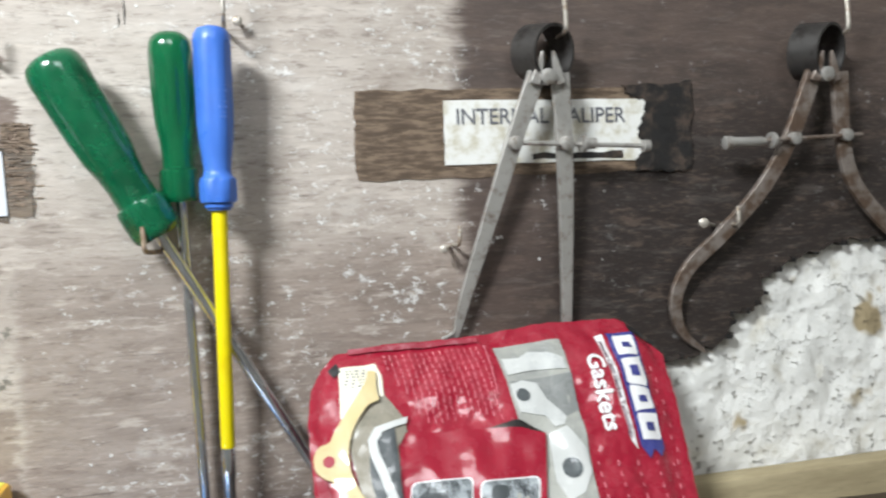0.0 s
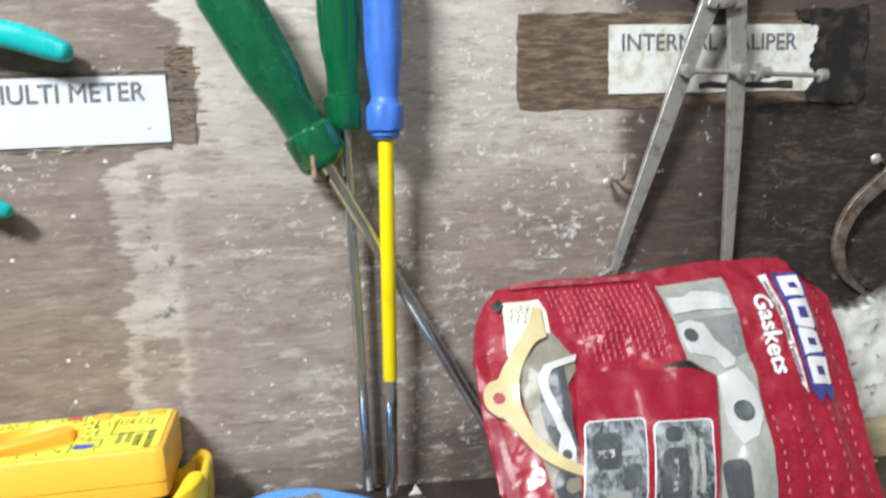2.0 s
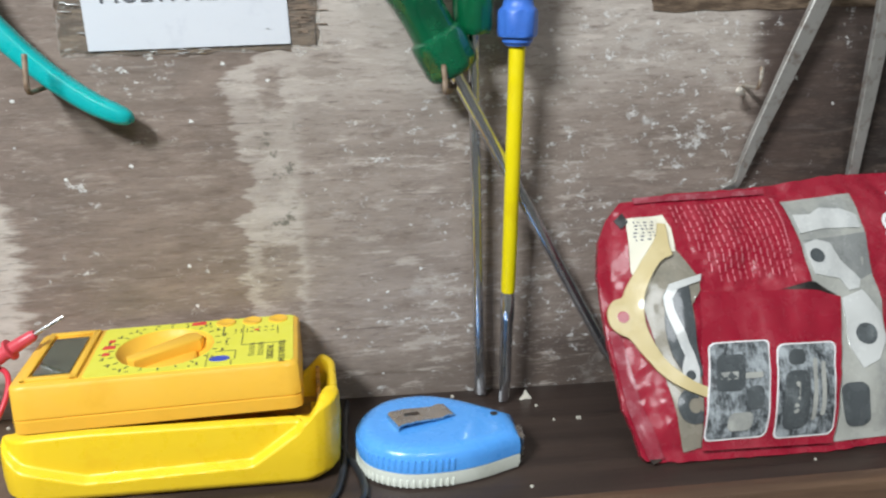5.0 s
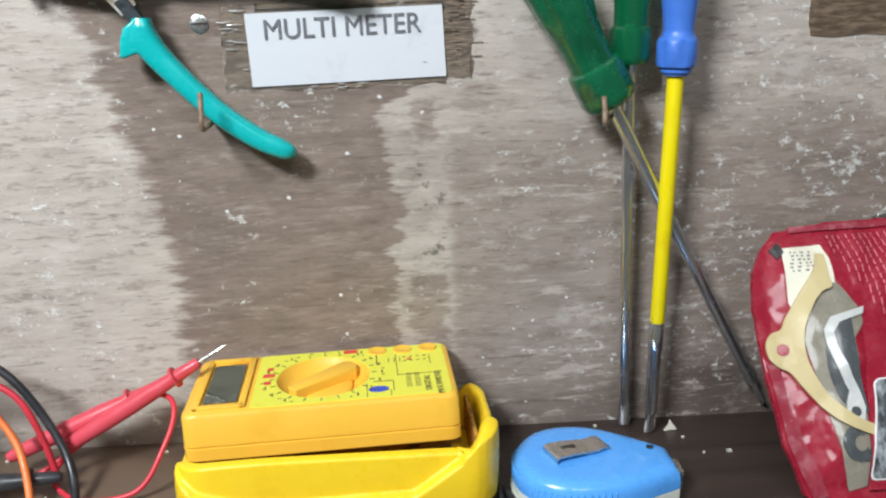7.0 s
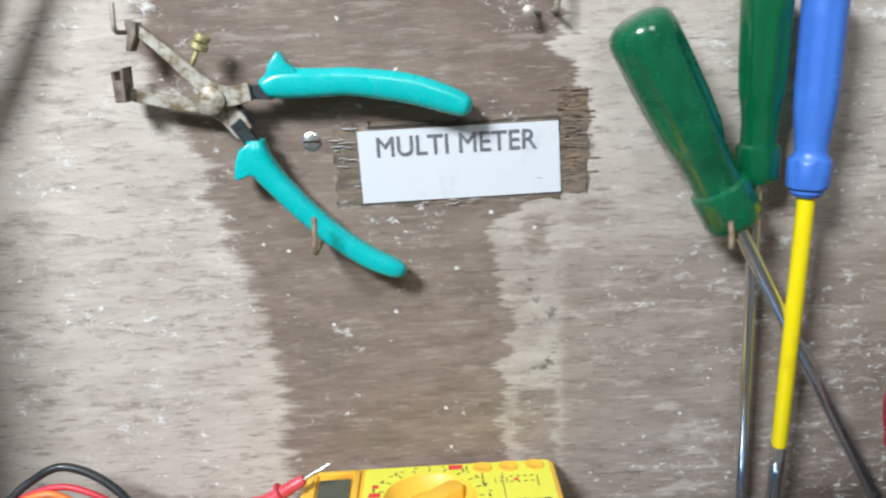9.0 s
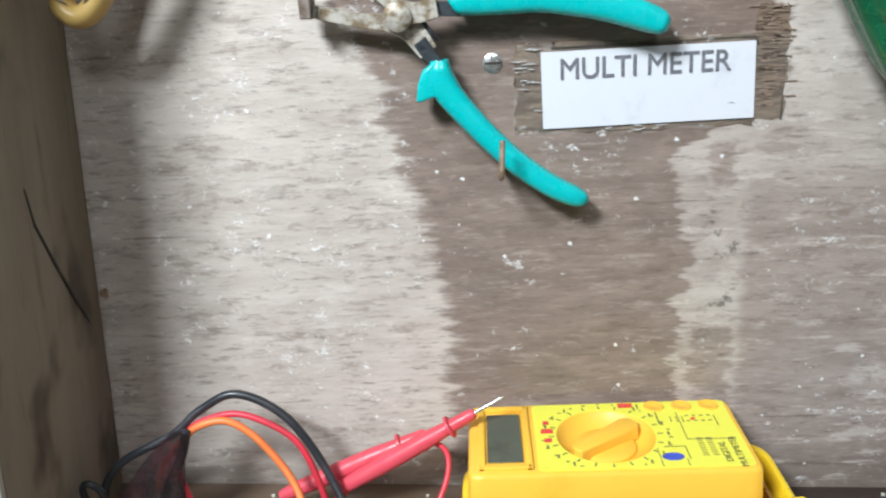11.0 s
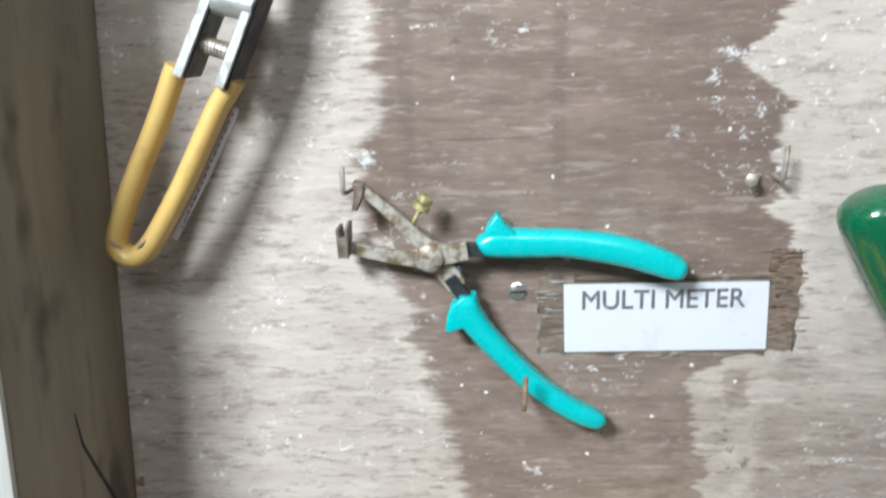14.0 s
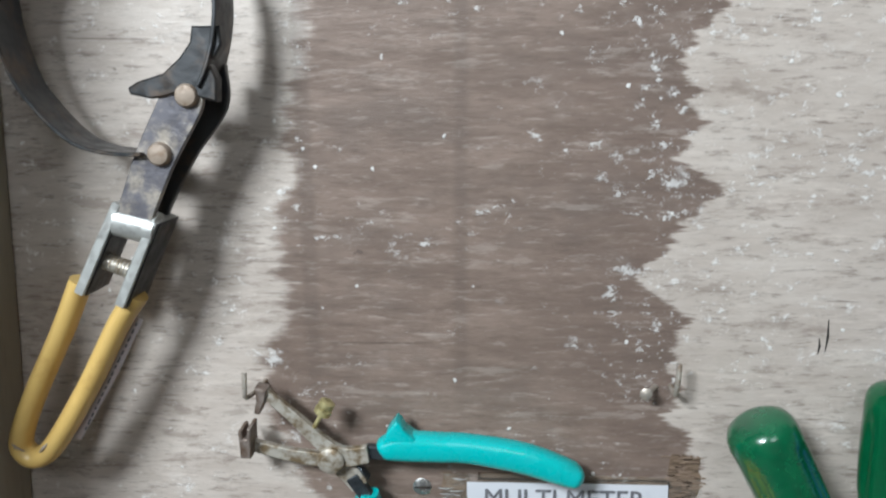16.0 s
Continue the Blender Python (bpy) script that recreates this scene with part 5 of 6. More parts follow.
for (x0, z0, x1, z1), mt in (((0.0255, 0.0085, 0.0605, 0.0585), "photo_a"), ((0.0640, 0.0070, 0.0990, 0.0555), "photo_b")):
    frm = part("picture_border", drape(rounded(x0, z0, x1, z1, 0.0035, 0.19), 0.0037, 0.0002), M["white_print"], pk, "white rounded picture border")
    pic = part("picture", drape(rounded(x0 + 0.0009, z0 + 0.0008, x1 - 0.0009, z1 - 0.0008, 0.003, 0.19), 0.0042, 0.0002), M[mt], frm, "grey printed picture of machine parts")
    pics.append((x0, z0, frm))
# coarse shapes inside the two pictures
for (x0, z0, frm), shapes in zip(pics, (
        (("slate", 0.004, 0.024, 0.020, 0.043, 0.003), ("clear_grey", 0.012, 0.004, 0.026, 0.013, 0.003), ("slate", 0.022, 0.014, 0.031, 0.026, 0.003), ("clear_grey", 0.006, 0.030, 0.016, 0.034, 0.001), ("clear_grey", 0.020, 0.030, 0.030, 0.033, 0.001)),
        (("slate", 0.004, 0.004, 0.019, 0.034, 0.005), ("clear_grey", 0.021, 0.008, 0.0235, 0.040, 0.001), ("clear_grey", 0.026, 0.010, 0.0285, 0.038, 0.001), ("slate", 0.006, 0.037, 0.016, 0.045, 0.003), ("clear_grey", 0.010, 0.012, 0.0125, 0.028, 0.0008)))):
    for mat, a0, b0, a1, b1, rr in shapes:
        part("printed_shape", drape([(u + 0.19 * (v - z0), v) for u, v in rounded(x0 + a0, z0 + b0, x0 + a1, z0 + b1, rr)], 0.0047, 0.0001), M[mat], frm)
# printed blocks
blk = part("blue_block", drape([(0.1752, 0.1440), (0.1945, 0.1445), (0.1925, 0.0670), (0.1880, 0.0610), (0.1840, 0.0660), (0.1800, 0.0600), (0.1755, 0.0680)], 0.0005), M["navy"], pk, "navy printed block")
for v0, v1, slant in ((0.1265, 0.1415, 0.0), (0.1065, 0.1245, 0.0012), (0.0895, 0.1045, -0.0012), (0.0715, 0.0875, 0.0)):
    shape = part("white_shape", drape([(0.1778, v0 + slant), (0.1800, v0 - 0.0002), (0.1912, v0 - slant), (0.1922, v0 + 0.0020), (0.1922, v1 + slant), (0.1895, v1), (0.1788, v1 - slant), (0.1778, v1 - 0.0020)], 0.0010), M["white_print"], blk)
    part("notch", drape([(0.1822, v0 + 0.0052), (0.1882, v0 + 0.0050), (0.1882, v1 - 0.0056), (0.1822, v1 - 0.0060)], 0.0016), M["navy"], shape)
part("white_strip", drape([(0.1672, 0.1425), (0.1725, 0.1435), (0.1730, 0.0660), (0.1700, 0.0710)], 0.0005), M["white_print"], pk, "white strip with fine print")


def bars_on(rows, lift, name, mat, parent):
    """Printed strokes that follow the packet: u, v, width, height."""
    b = bmesh.new()
    for u, v, wu, hv in rows:
        q = []
        for du, dv in ((-1, -1), (1, -1), (1, 1), (-1, 1)):
            uu, vv = u + du * wu / 2, v + dv * hv / 2
            q.append(b.verts.new((uu, bag_y(*bag_st(uu, vv)) - lift, vv)))
        b.faces.new(q)
    return part(name, b, M[mat], parent, smooth=False)


rnd = random.Random(21)
rows = []
for c in range(16):
    u = 0.0300 + c * 0.0039
    v = 0.138 + 0.003 * c / 16
    low = 0.094 if c > 4 else 0.094 + (4 - c) * 0.008
    while v > low:
        L = rnd.uniform(0.0018, 0.0052)
        rows.append((u + 0.0004 * rnd.random() + 0.10 * (0.140 - v), v - L / 2, 0.0007, L))
        v -= L + 0.0011
bars_on(rows, 0.0012, "fine_print", "pink_print", pk)
bars_on([(0.0935, 0.1405 - 0.0018 * k, 0.0012 + 0.0006 * (k == 0), 0.0013) for k in range(20)], 0.0013, "heading_print", "pink_print", pk)
bars_on([(0.1400 + 0.0125 * (k % 5) + 0.006, 0.060 - 0.0065 * (k // 5) - 0.0009 * (k % 5), 0.0011, 0.0022 + 0.0016 * ((k * 3) % 4) / 4) for k in range(40)], 0.0013, "side_print", "pink_print", pk)
bars_on([(0.1995 + 0.002 * (k % 2), 0.118 - 0.0075 * k, 0.0010, 0.0030) for k in range(9)], 0.0013, "edge_print", "pink_print", pk)
bars_on([(0.0070 + 0.0034 * (k % 4) + 0.0008 * math.sin(k * 5), 0.1285 - 0.0021 * (k // 4), 0.0009 + 0.0014 * ((k * 7) % 5) / 5, 0.0009) for k in range(24)], 0.0016, "sticker_print", "ink", pk)


def word_on(text, size, u, v, length, mat, lift, bold, lean=0.0):
    """Letters running down the packet, laid on its front."""
    word, width = writing(text, size, pose(0, 0, 0), M[mat], pk, "word", bold=bold)
    word.data.transform(pose(u, 0, v, 0, 90, 0) @ Matrix.Diagonal((length / width, 1, 1, 1)))
    for q in word.data.vertices:
        q.co.x += lean * (v - q.co.z)
        q.co.y = q.co.y + bag_y(*bag_st(q.co.x, q.co.z)) - lift


word_on("Gaskets", 0.0150, 0.1555, 0.1030, 0.049, "white_print", 0.0014, 0.00045)
word_on("World Class Gasket Technology", 0.0042, 0.1686, 0.1055, 0.066, "strip_ink", 0.0017, 0.00006, 0.028)
part("pale_seal", drape([(-0.0150, 0.0700), (-0.0090, 0.0680), (-0.0030, 0.0300), (0.0060, 0.0020), (-0.0030, 0.0020), (-0.0110, 0.0300)], 0.0008), M["pale_red"], pk, "scuffed pale heat seal")
part("pale_seal", drape([(0.0100, 0.1440), (0.0900, 0.1472), (0.0900, 0.1440), (0.0100, 0.1405)], 0.0008), M["pale_red"], pk, "scuffed pale heat seal")
part("black_corner", drape([(-0.0030, 0.1310), (0.0020, 0.1350), (0.0040, 0.1290), (0.0000, 0.1255)], 0.0008, 0.0004), M["tar"], pk, "dark torn corner scrap")
part("black_corner", drape([(0.1920, 0.1520), (0.2080, 0.1370), (0.2070, 0.1345), (0.1960, 0.1430), (0.1925, 0.1450)], 0.0008, 0.0004), M["tar"], pk, "dark folded corner")
part("black_corner", drape([(-0.0030, 0.0020), (0.0030, 0.0045), (0.0040, 0.0010), (-0.0010, -0.0005)], 0.0006, 0.0004), M["tar"], pk, "dark torn corner scrap")

# ---- multimeter boot, meter and leads ----
boot = thing("meter_boot", on_shelf(-0.0675, -0.0525), "empty yellow rubber multimeter boot lying on the shelf", "meter boot")


def ring_rect(hx, hy, r, z, n=6, lift=None):
    pts = rounded(-hx, -hy, hx, hy, r, 0.0, n)
    return [(x, y, z + (lift(x, y) if lift else 0.0)) for x, y in pts]


def loft(rings, cap0=True, cap1=True):
    b = bmesh.new()
    vs = [[b.verts.new(p) for p in r] for r in rings]
    n = len(vs[0])
    for p, q in zip(vs, vs[1:]):
        for k in range(n):
            b.faces.new((p[k], p[(k + 1) % n], q[(k + 1) % n], q[k]))
    if cap0:
        b.faces.new(vs[0][::-1])
    if cap1:
        b.faces.new(vs[-1])
    return b


def ease(a, b, x):
    t = min(1.0, max(0.0, (x - a) / (b - a)))
    return t * t * (3 - 2 * t)


rise = lambda x, y: 0.0120 * ease(0.060, 0.073, x) - 0.002 * ease(-0.06, -0.078, x) + 0.0088 * ease(-0.010, -0.028, y) * (0.85 + 0.15 * ease(-0.078, -0.03, x))
BAND = [(-0.080, 0.0300), (-0.0745, 0.0245), (-0.068, 0.0195), (-0.040, 0.0115), (0.036, 0.0140), (0.058, 0.0300), (0.064, 0.0400), (0.080, 0.0450)]


def band_z(x):
    for (p, q), (u, v) in zip(BAND, BAND[1:]):
        if x <= u:
            return q + (v - q) * max(0.0, (x - p) / (u - p))
    return BAND[-1][1]


def boot_ring(hx, hy, r, f):
    """A ring of the boot's wall at a share f of its height, its front face set back above the band."""
    out = []
    for p in resample([(x, y, 0) for x, y, _ in ring_rect(hx, hy, r, 0.0)], 380):
        z = f * (0.0255 + rise(p.x, p.y))
        back = 0.0046 * ease(band_z(p.x) - 0.0010, band_z(p.x) + 0.0024, z) * ease(-0.020, -0.030, p.y)
        out.append((p.x, p.y + back, z))
    return out


walls = [boot_ring(0.070, 0.031, 0.014, 0.0), boot_ring(0.0745, 0.0355, 0.016, 0.03), boot_ring(0.0770, 0.0383, 0.0165, 0.10)]
walls += [boot_ring(0.0785 + 0.0007 * math.sin(k / 44 * 3.0), 0.0392 + 0.0008 * math.sin(k / 44 * 3.0), 0.0165, 0.16 + 0.80 * k / 44) for k in range(45)]
walls += [boot_ring(0.0779, 0.0388, 0.016, 0.985), boot_ring(0.0766, 0.0376, 0.0155, 1.0), boot_ring(0.0750, 0.0340, 0.014, 0.995), boot_ring(0.0738, 0.0325, 0.013, 0.94), boot_ring(0.0730, 0.0320, 0.013, 0.40)]
body = part("shell", loft(walls), M["boot"], boot)
inside = bmesh.new()
box(0.143, 0.061, 0.003, (0, 0.001, 0.0120), 0.001, bm=inside)
rnd = random.Random(5)
for k in range(12):
    box(0.008, 0.0035, rnd.uniform(0.003, 0.0045), (-0.052 + k * 0.0105, -0.0298, 0.0242), 0.0008, bm=inside)
for k in range(6):
    box(0.0022, 0.008, 0.018, (0.0690, -0.02 + 0.009 * k, 0.0240), 0.0006, bm=inside)
part("inner_ribs", inside, M["boot_in"], body, "grimy ribbed lining")

mt = thing("multimeter", pose(-0.0735, -0.0385, 1.3258, 0, -0.5, 0.0), "amber digital multimeter lying face up on its yellow boot", "multimeter")
HX, HY, TH = 0.0682, 0.0335, 0.0260
ND = 112
DX, DY, DR = 0.0, -0.0010, 0.0238


def outer_ring(hx, hy, r, z, cx=0.0):
    return [(p.x + cx, p.y, z) for p in resample([(x, y, 0) for x, y, _ in ring_rect(hx, hy, r, 0.0)], ND)]


def round_ring(ring, r, z):
    """A circle about the dial, its points facing those of a ring."""
    out = []
    for x, y, _ in ring:
        a = math.atan2(y - DY, x - DX)
        out.append((DX + r * math.cos(a), DY + r * math.sin(a), z))
    return out


top_ring = outer_ring(HX - 0.0028, HY - 0.0028, 0.003, TH)
case = loft([outer_ring(HX - 0.002, HY - 0.002, 0.004, 0.0), outer_ring(HX, HY, 0.0045, 0.0015), outer_ring(HX, HY, 0.0045, 0.0078), outer_ring(HX - 0.0008, HY - 0.0008, 0.0045, 0.0081), outer_ring(HX - 0.0008, HY - 0.0008, 0.0045, 0.0087), outer_ring(HX, HY, 0.0045, 0.0090),
             outer_ring(HX - 0.0004, HY - 0.0004, 0.0045, TH - 0.0022), outer_ring(HX - 0.0012, HY - 0.0012, 0.004, TH - 0.0007), top_ring,
             round_ring(top_ring, DR, TH), round_ring(top_ring, DR - 0.0012, TH - 0.0014), round_ring(top_ring, DR - 0.0040, TH - 0.0050), round_ring(top_ring, DR - 0.0085, TH - 0.0068), round_ring(top_ring, 0.006, TH - 0.0072)])
case_ob = part("case", case, M["meter"], mt)
# pale face plate round the dial well
pr = outer_ring(0.0497, HY - 0.0033, 0.0015, 0.0, 0.0150)
at = lambda ring, z: [(x, y, z) for x, y, _ in ring]
plate = loft([at(pr, TH - 0.0003), at(pr, TH + 0.0004), round_ring(pr, DR + 0.0004, TH + 0.0004), round_ring(pr, DR + 0.0004, TH - 0.0003)], False, False)
part("face_plate", plate, M["face"], mt, "lemon yellow printed face plate")
bez = bmesh.new()
for sx, sy, cx, cy in ((0.026, 0.0035, -0.0500, -0.0270), (0.026, 0.0035, -0.0500, 0.0270), (0.0035, 0.0575, -0.0612, 0), (0.0035, 0.0575, -0.0388, 0)):
    box(sx, sy, 0.0020, (cx, cy, TH + 0.0006), 0.0007, bm=bez)
disp = part("display_bezel", bez, M["meter"], mt, "raised amber bezel")
part("lcd", box(0.0170, 0.0435, 0.0008, (-0.0500, -0.001, TH + 0.0006), 0.0002, 1), M["lcd"], disp, "dark olive display glass")
dial = part("dial", lathe([(TH - 0.0074, 0.0150), (TH - 0.0052, 0.0150), (TH - 0.0044, 0.0140), (TH - 0.0042, 0.008)], 40), M["meter"], mt, "amber rotary dial")
dial.matrix_local = pose(DX, DY, 0)
kn = pillow([(-0.0195, -0.0036), (0.0165, -0.0062), (0.0205, -0.0030), (0.0205, 0.0030), (0.0165, 0.0062), (-0.0195, 0.0036), (-0.0212, 0.0)], 0.0, 0.0074, 0.0012, 3)
bmesh.ops.transform(kn, matrix=pose(0, 0, TH - 0.0062, 0, 0, 38) @ pose(0, 0, 0, 90, 0, 0), verts=kn.verts)
part("dial_knob", kn, M["meter"], dial)
for k in range(3):
    jk = lathe([(TH + 0.0004, 0.0052), (TH + 0.0012, 0.0050), (TH + 0.0013, 0.0040), (TH + 0.0006, 0.0028)], 20)
    bmesh.ops.translate(jk, vec=(0.0285 + 0.0140 * k, 0.0250, 0), verts=jk.verts)
    part("test_socket", jk, M["meter"], mt, "amber ringed test socket")


def flat_bars(rows, z, name, mat, parent):
    b = bmesh.new()
    for x, y, sx, sy, turn in rows:
        q = box(sx, sy, 0.0002)
        bmesh.ops.transform(q, matrix=pose(x, y, z, 0, 0, turn), verts=q.verts)
        join(b, q)
    return part(name, b, M[mat], parent, smooth=False)


rnd = random.Random(3)
ticks = []
for k in range(20):
    a = 2 * math.pi * k / 20
    r = 0.0266
    if abs(r * math.sin(a)) < 0.0285:
        ticks.append((r * math.cos(a), -0.001 + r * math.sin(a), 0.0026, 0.0007, math.degrees(a)))
        if -0.030 < r * 1.16 * math.cos(a) < 0.036 and abs(r * 1.16 * math.sin(a)) < 0.0285:
            ticks.append((1.15 * r * math.cos(a), -0.001 + 1.13 * r * math.sin(a), 0.0010, 0.0030, 0))
for x in (0.0345, 0.0375, 0.0405):
    ticks.append((x, 0.012, 0.0004, rnd.uniform(0.004, 0.008), 0))
ticks += [(0.028, 0.0145, 0.0007, 0.014, 0), (0.0225, -0.0185, 0.0004, 0.008, 0), (0.036, -0.0185, 0.0004, 0.011, 0), (0.031, -0.0130, 0.010, 0.0004, 0), (0.0565, 0.010, 0.0005, 0.010, 0), (0.020, 0.0255, 0.0009, 0.004, 0)]
for k in range(26):
    a = 2 * math.pi * (k + 0.5) / 26
    for q in (1.14,):
        px, py = q * 0.0275 * math.cos(a), -0.001 + q * 0.0262 * math.sin(a)
        if -0.033 < px < 0.040 and abs(py) < 0.0290 and not (px > 0.020 and py < -0.012):
            ticks.append((px, py, rnd.uniform(0.0010, 0.0020), 0.0007, 0))
for k in range(8):
    ticks.append((0.0430 + 0.0036 * (k % 4), 0.0150 - 0.0050 * (k // 4), 0.0016, 0.0008, 0))
ticks += [(0.0385, 0.006, 0.0004, 0.026, 0), (0.0500, -0.0070, 0.0230, 0.0004, 0), (0.0225, -0.0265, 0.0004, 0.006, 0), (0.0345, -0.0265, 0.0004, 0.006, 0)]
flat_bars(ticks, TH + 0.00055, "scale_print", "face_ink", mt)
for row in ((-0.0285, 0.004, 0.0060, 0.0040, 0), (-0.0285, -0.0045, 0.0034, 0.0034, 0), (-0.0285, 0.0120, 0.0030, 0.0030, 0), (0.0140, 0.0270, 0.0075, 0.0042, 0), (0.0455, 0.0120, 0.0025, 0.0018, 30)):
    flat_bars([row], TH + 0.00060, "warning_print", "red_print", mt)
ov = lathe([(TH + 0.0003, 0.0052), (TH + 0.0006, 0.0052)], 24)
bmesh.ops.transform(ov, matrix=pose(0.0285, -0.0215, 0) @ Matrix.Diagonal((1, 0.62, 1, 1)), verts=ov.verts)
part("blue_mark", ov, M["blue_print"], mt, "blue oval print")
for text, x, sz in (("DIGITAL", 0.0548, 0.0046), ("MULTIMETER", 0.0605, 0.0044)):
    w, width = writing(text, sz, pose(0, 0, 0), M["face_ink"], mt)
    w.data.transform(pose(x, -0.0185, TH + 0.0007, 0, 0, 90) @ pose(0, 0, 0, -90, 0, 0))
flat_bars([(0.0440 + 0.0045 * k, -0.021 + 0.0007 * j, 0.0028, 0.0005, 0) for k in (0, 1) for j in range(0, 22, 3)], TH + 0.00057, "maker_print", "face_ink", mt)


def cable(pts, r, mat, name, label, n=8):
    pts = [(x, y, max(z - 0.006 * ease(1.330, 1.314, z) - 0.0035 * ease(1.335, 1.36, z), shelf_z(x) + r)) for x, y, z in pts]
    t = part(name, tube(smooth_path(pts, n), r, 10), M[mat])
    return tagged(t, label, "cable", "test lead cables")


def probe(a, b, mat, label, needle=True):
    """A test probe from its tip end a to its cable end b."""
    t = thing("test_probe", along(a, b), label, "probe", "test probes")
    L = (Vector(b) - Vector(a)).length
    part("grip", lathe([(0.0, 0.0022), (-0.002, 0.0030), (-0.010, 0.0034), (-0.016, 0.0036), (-0.030, 0.0046), (-L * 0.6, 0.0048), (-L * 0.92, 0.0040), (-L, 0.0028)], 18), M[mat], t)
    part("finger_guard", lathe([(-0.0135, 0.0040), (-0.0142, 0.0058), (-0.0155, 0.0058), (-0.0162, 0.0040)], 18), M[mat], t)
    if needle:
        part("needle", lathe([(0.0170, 0.0003), (0.0150, 0.0009), (-0.001, 0.0010)], 10), M["bright_screw"], t, "bright steel needle")
    return t


probe((-0.1380, -0.030, 1.3610), (-0.2120, -0.034, 1.3190), "probe", "red test probe with a bright needle resting on the meter boot")
probe((-0.1640, -0.022, 1.3450), (-0.2420, -0.030, 1.3140), "probe", "red test probe lying behind its pair", needle=False)
probe((-0.2080, -0.052, 1.3130), (-0.2830, -0.060, 1.3160), "cable_black", "black test probe lying on the shelf", needle=False)
cable([(-0.2100, -0.034, 1.3195), (-0.2180, -0.040, 1.312), (-0.2000, -0.058, 1.3085), (-0.1700, -0.060, 1.3120), (-0.1560, -0.048, 1.3260), (-0.1520, -0.038, 1.3380), (-0.1570, -0.030, 1.3440), (-0.1700, -0.027, 1.3410), (-0.1950, -0.030, 1.3260), (-0.2300, -0.040, 1.3120), (-0.2600, -0.045, 1.3130)], 0.0014, "cable_red", "lead_cable", "thin red test lead looping beside the meter")
cable([(-0.2130, -0.044, 1.3120), (-0.2180, -0.043, 1.3320), (-0.2290, -0.040, 1.3580), (-0.2530, -0.038, 1.3710), (-0.2720, -0.038, 1.3690), (-0.2830, -0.040, 1.3620), (-0.2890, -0.042, 1.3430), (-0.2850, -0.046, 1.3280), (-0.2740, -0.052, 1.3130)], 0.0017, "cable_red", "lead_cable", "red test lead arching in a loop over the shelf")
cable([(-0.2300, -0.112, 1.3040), (-0.2180, -0.096, 1.3050), (-0.2170, -0.074, 1.3100), (-0.2270, -0.050, 1.3300), (-0.2440, -0.042, 1.3560), (-0.2600, -0.041, 1.3690), (-0.2740, -0.042, 1.3680), (-0.2825, -0.043, 1.3620), (-0.2960, -0.046, 1.3420), (-0.3000, -0.050, 1.3200), (-0.2900, -0.056, 1.3125)], 0.0019, "cable_orange", "lead_cable", "orange lead arching in a loop over the shelf")
cable([(-0.2060, -0.114, 1.3040), (-0.1980, -0.092, 1.3050), (-0.1990, -0.064, 1.3110), (-0.2080, -0.044, 1.3260), (-0.2300, -0.036, 1.3650), (-0.2560, -0.034, 1.3805), (-0.2760, -0.036, 1.3730), (-0.2900, -0.040, 1.3620), (-0.3180, -0.044, 1.3460), (-0.3270, -0.048, 1.3280), (-0.3200, -0.056, 1.3135)], 0.0022, "cable_black", "lead_cable", "black lead arching in a loop over the shelf")
cable([(-0.2810, -0.044, 1.3670), (-0.2835, -0.048, 1.3550), (-0.2890, -0.050, 1.3420), (-0.2960, -0.052, 1.3260), (-0.3000, -0.056, 1.3130)], 0.0024, "cable_black", "lead_cable", "black lead twisted round the others")
# dark film bunched round the leads
wrap = bmesh.new()
rows_w = []
for j in range(25):
    f = j / 24
    row = []
    for i in range(19):
        g = i / 18
        wx = -0.2830 - 0.004 * f + (g - 0.5) * (0.004 + 0.040 * f ** 0.7) - 0.021 * f ** 0.8
        wz = 1.3660 - 0.0510 * f - 0.010 * f * (1 - f) * (1 - g)
        crease = noise.noise(Vector((g * 6.0, f * 4.0, 3.0))) * 0.005 * f + abs(noise.noise(Vector((g * 11 + f * 5, f * 6, 8.0)))) * 0.003 * f
        row.append(wrap.verts.new((wx, -0.050 - 0.010 * math.sin(g * math.pi) * f - crease, wz)))
    rows_w.append(row)
for p, q in zip(rows_w, rows_w[1:]):
    for i in range(18):
        wrap.faces.new((p[i], p[i + 1], q[i + 1], q[i]))
shell_w = bmesh.ops.solidify(wrap, geom=wrap.faces[:], thickness=0.0004)
tagged(part("plastic_wrapper", wrap, M["wrapper"]), "dark translucent plastic film bunched round the test leads", "wrapper")
cable([(-0.3260, -0.052, 1.3130), (-0.3330, -0.054, 1.3290), (-0.3325, -0.056, 1.3400), (-0.3280, -0.057, 1.3425), (-0.3235, -0.056, 1.3360), (-0.3240, -0.054, 1.3260), (-0.3220, -0.052, 1.3130)], 0.0018, "cable_black", "lead_cable", "small black cable loop by the side panel")
cable([(0.0180, -0.010, 1.2980), (0.0150, -0.040, 1.2985), (0.0130, -0.075, 1.2988), (0.0060, -0.1050, 1.2988), (-0.0100, -0.1120, 1.2990)], 0.0018, "cable_black", "lead_cable", "thin black cable lying on the shelf beside the boot")
cable([(0.0120, -0.060, 1.2990), (0.0200, -0.085, 1.2986), (0.0200, -0.1080, 1.2986), (0.0050, -0.1140, 1.2988)], 0.0018, "cable_black", "lead_cable", "thin black cable lying on the shelf beside the boot")

# ---- tape measure ----
tp = thing("tape_measure", on_shelf(0.0582, -0.0725, -4), "small blue and white pocket tape measure lying on the shelf", "tape measure")
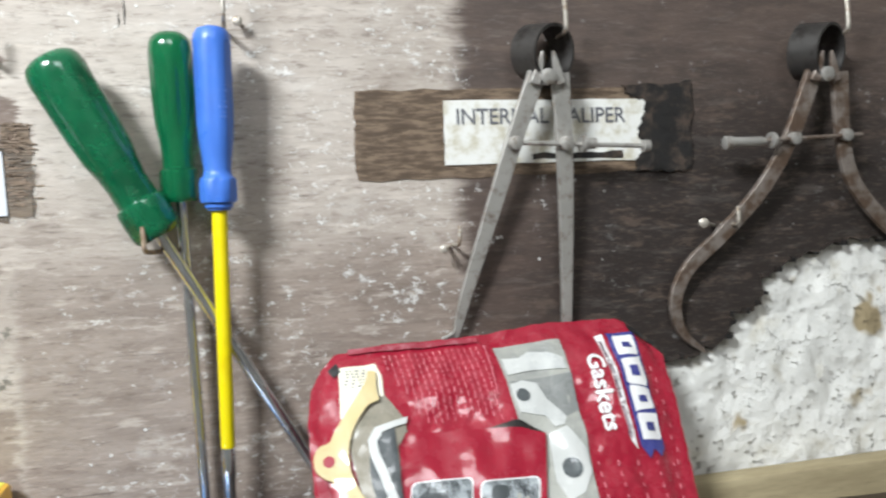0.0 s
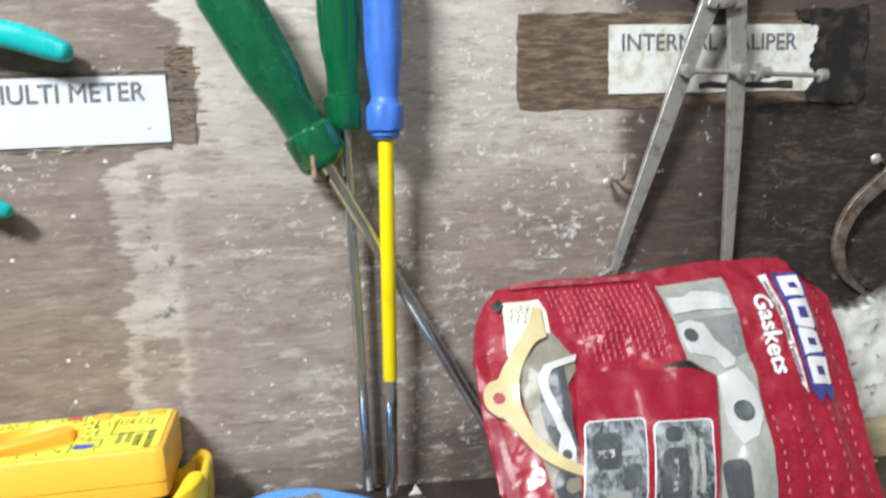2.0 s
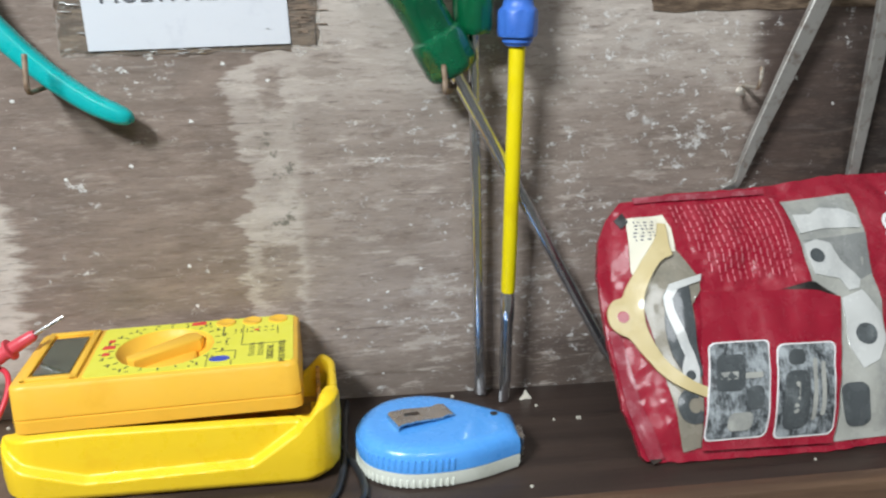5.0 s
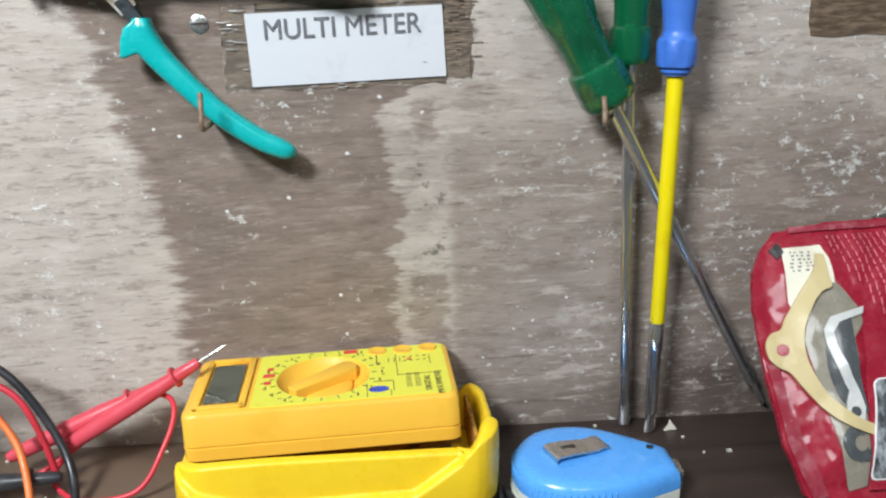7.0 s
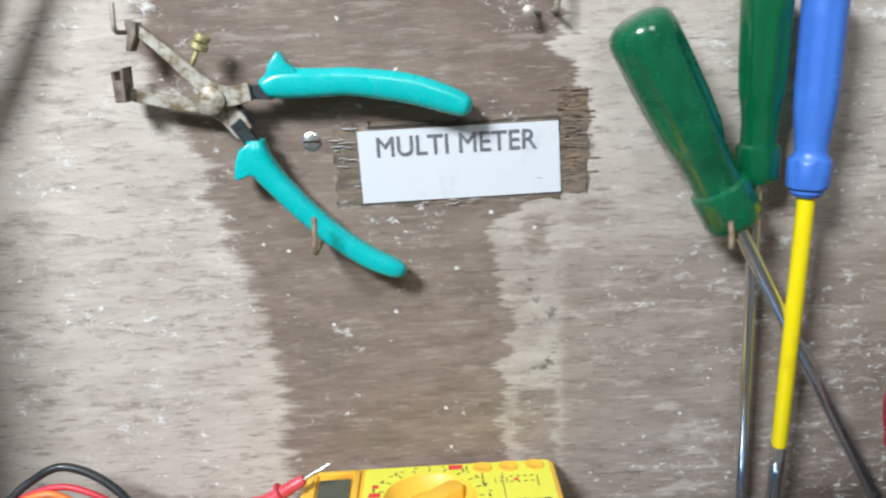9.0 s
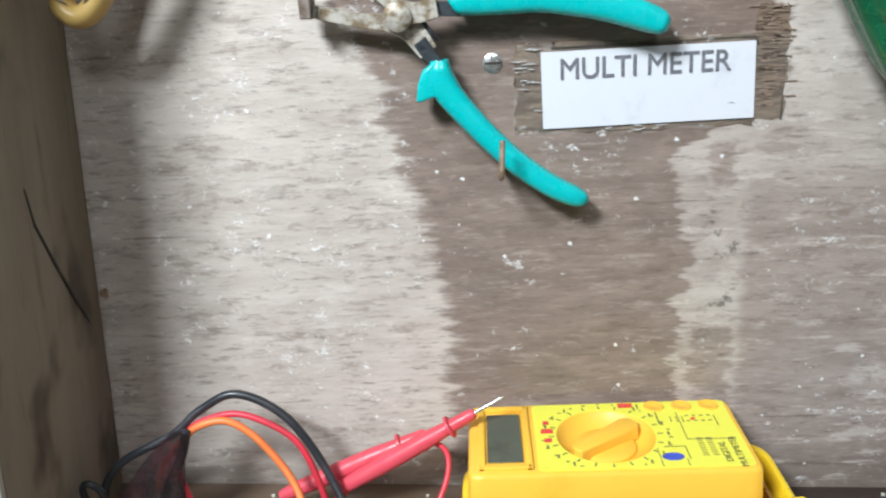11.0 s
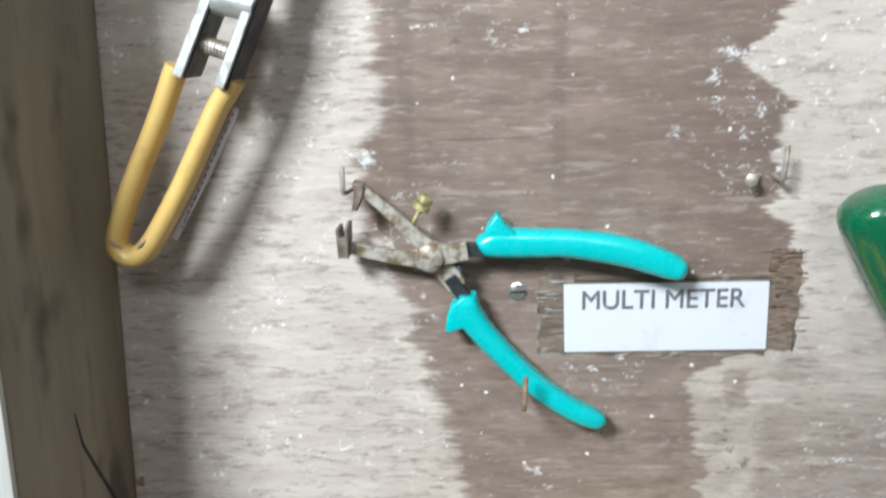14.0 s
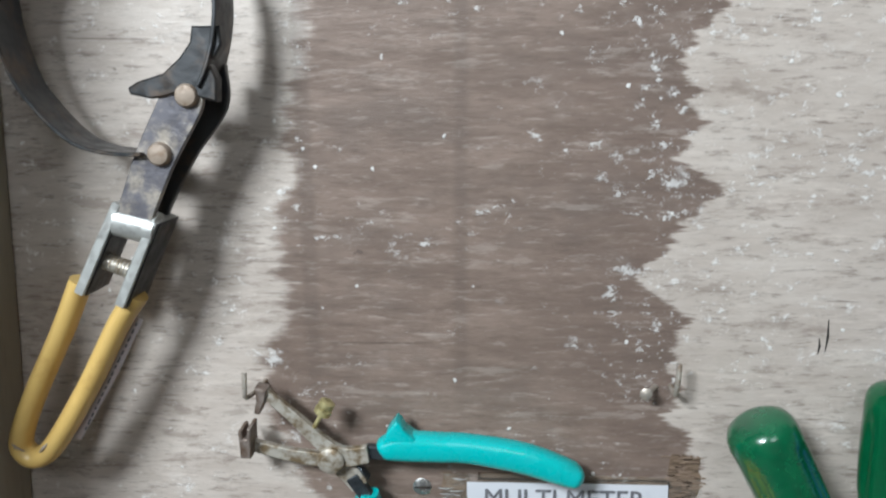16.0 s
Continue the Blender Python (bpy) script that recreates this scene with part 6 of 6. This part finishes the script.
t_out = [(p.x, p.z) for p in smooth_path([(0.0440, 0, 0.0060), (0.0300, 0, 0.0170), (0.0120, 0, 0.0285), (-0.0060, 0, 0.0320), (-0.0240, 0, 0.0265), (-0.0365, 0, 0.0110), (-0.0385, 0, -0.0060), (-0.0320, 0, -0.0215), (-0.0160, 0, -0.0300), (0.0040, 0, -0.0300), (0.0220, 0, -0.0255), (0.0440, 0, -0.0150)], 6)]


def shell_rings(rows, ribs=0.0):
    cx, cy = 0.0, 0.0
    out = []
    for z, k in rows:
        r = []
        for i, (x, y) in enumerate(t_out):
            q = 1 - k / max(math.hypot(x, y), 0.01)
            if ribs and 26 < i < 62 and 0.002 < z - ribs < 0.014:
                q -= 0.018 * (i % 2)
            r.append((x * q, y * q, z))
        out.append(r)
    return out


low_shell = part("lower_shell", loft(shell_rings([(0.0, 0.003), (0.0012, 0.0008), (0.004, 0.0), (0.0088, 0.0)])), M["tape_white"], tp, "off-white lower half")
up = part("upper_shell", loft(shell_rings([(0.0088, 0.0008), (0.0092, 0.0), (0.0140, 0.0), (0.0178, 0.0008), (0.0200, 0.0026), (0.0212, 0.0055), (0.0216, 0.009)])), M["tape_blue"], tp, "sky blue upper half")
for k in range(30):
    p = Vector((*t_out[26 + k], 0)).lerp(Vector((*t_out[27 + k], 0)), 0.5)
    q = Vector((*t_out[27 + k], 0)) - Vector((*t_out[26 + k], 0))
    for mat, z0, z1, own in (("tape_blue", 0.0100, 0.0165, up), ("tape_white", 0.0012, 0.0060, low_shell)):
        b = box(0.0017, 0.0016, z1 - z0, (0, 0, (z0 + z1) / 2), 0.0006, 2)
        bmesh.ops.transform(b, matrix=pose(p.x * 0.987, p.y * 0.987, 0, 0, 0, math.degrees(math.atan2(q.y, q.x))), verts=b.verts)
        part("rib", b, M[mat], own)
clip_bm = bmesh.new()
prof = [(-0.0185, 0.0216), (-0.0183, 0.0238), (-0.0172, 0.0247), (-0.0090, 0.0246), (-0.0010, 0.0236), (0.0060, 0.0228), (0.0100, 0.0236), (0.0135, 0.0228)]
rowsv = []
for x, z in prof:
    wdt = 0.0078 - 0.0014 * max(0.0, x + 0.010) / 0.0235
    rowsv.append([clip_bm.verts.new(p) for p in ((x, -wdt, z), (x, wdt, z), (x, wdt, z + 0.0008), (x, -wdt, z + 0.0008))])
for p, q in zip(rowsv, rowsv[1:]):
    for k in range(4):
        clip_bm.faces.new((p[k], p[(k + 1) % 4], q[(k + 1) % 4], q[k]))
clip_bm.faces.new(rowsv[0][::-1])
clip_bm.faces.new(rowsv[-1])
bmesh.ops.transform(clip_bm, matrix=pose(-0.003, 0.002, 0.0004, 0, 0, 22) @ Matrix.Diagonal((1.0, 0.95, 0.98, 1)), verts=clip_bm.verts)
cl = part("belt_clip", clip_bm, M["clip"], tp, "dull steel belt clip")
hl = box(0.0085, 0.0028, 0.0012, (0, 0, 0), 0.0005, 1)
bmesh.ops.transform(hl, matrix=pose(-0.0105, 0.0000, 0.0250, 0, 2, 22), verts=hl.verts)
part("clip_slot", hl, M["tar"], cl, "dark slot")
hl = lathe([(0.0205, 0.0020), (0.0227, 0.0020)], 16)
bmesh.ops.translate(hl, vec=(0.0330, 0.0040, -0.0008), verts=hl.verts)
part("cord_hole", hl, M["tar"], tp)
hk = part("blade_hook", box(0.0010, 0.0130, 0.0130, (0.0462, -0.0045, 0.0095), 0.0004, 1), M["clip"], tp, "steel end hook of the blade")
part("blade_tab", box(0.0080, 0.0130, 0.0007, (0.0430, -0.0045, 0.0155), 0.0002, 1), M["clip"], hk)
hl = lathe([(0.0, 0.0018), (0.0003, 0.0018)], 14)
bmesh.ops.transform(hl, matrix=pose(0.0468, -0.0045, 0.0105, 0, 90, 0), verts=hl.verts)
part("hook_hole", hl, M["tar"], hk)

# ---- crumbs on the shelf ----
rnd = random.Random(12)
crumbs = bmesh.new()
for k in range(46):
    x, y = rnd.uniform(-0.3, 0.5), rnd.uniform(-0.11, -0.004)
    s = rnd.uniform(0.0004, 0.0014) * (1 if k > 5 else 2)
    b = box(2 * s, 1.6 * s, 0.0010, (0, 0, 0))
    bmesh.ops.transform(b, matrix=pose(x, y, shelf_z(x) + 0.0005, 0, TILT_SHELF, rnd.uniform(0, 180)), verts=b.verts)
    join(crumbs, b)
tagged(part("crumbs", crumbs, M["chip"], smooth=False), "pale crumbs of paint and plaster on the shelf", "crumbs", kind="stuff")
chip = part("paint_chip", prism(ragged([(-0.004, 0), (0.004, 0), (0.001, 0.006)], 0.0008, 3, 2), -0.0008, 0.0008), M["chip"])
chip.matrix_world = pose(0.124, -0.0165, shelf_z(0.124) - 0.0002, -20, 0, 10)
tagged(chip, "pale flake of paint standing on the shelf", "paint flake")
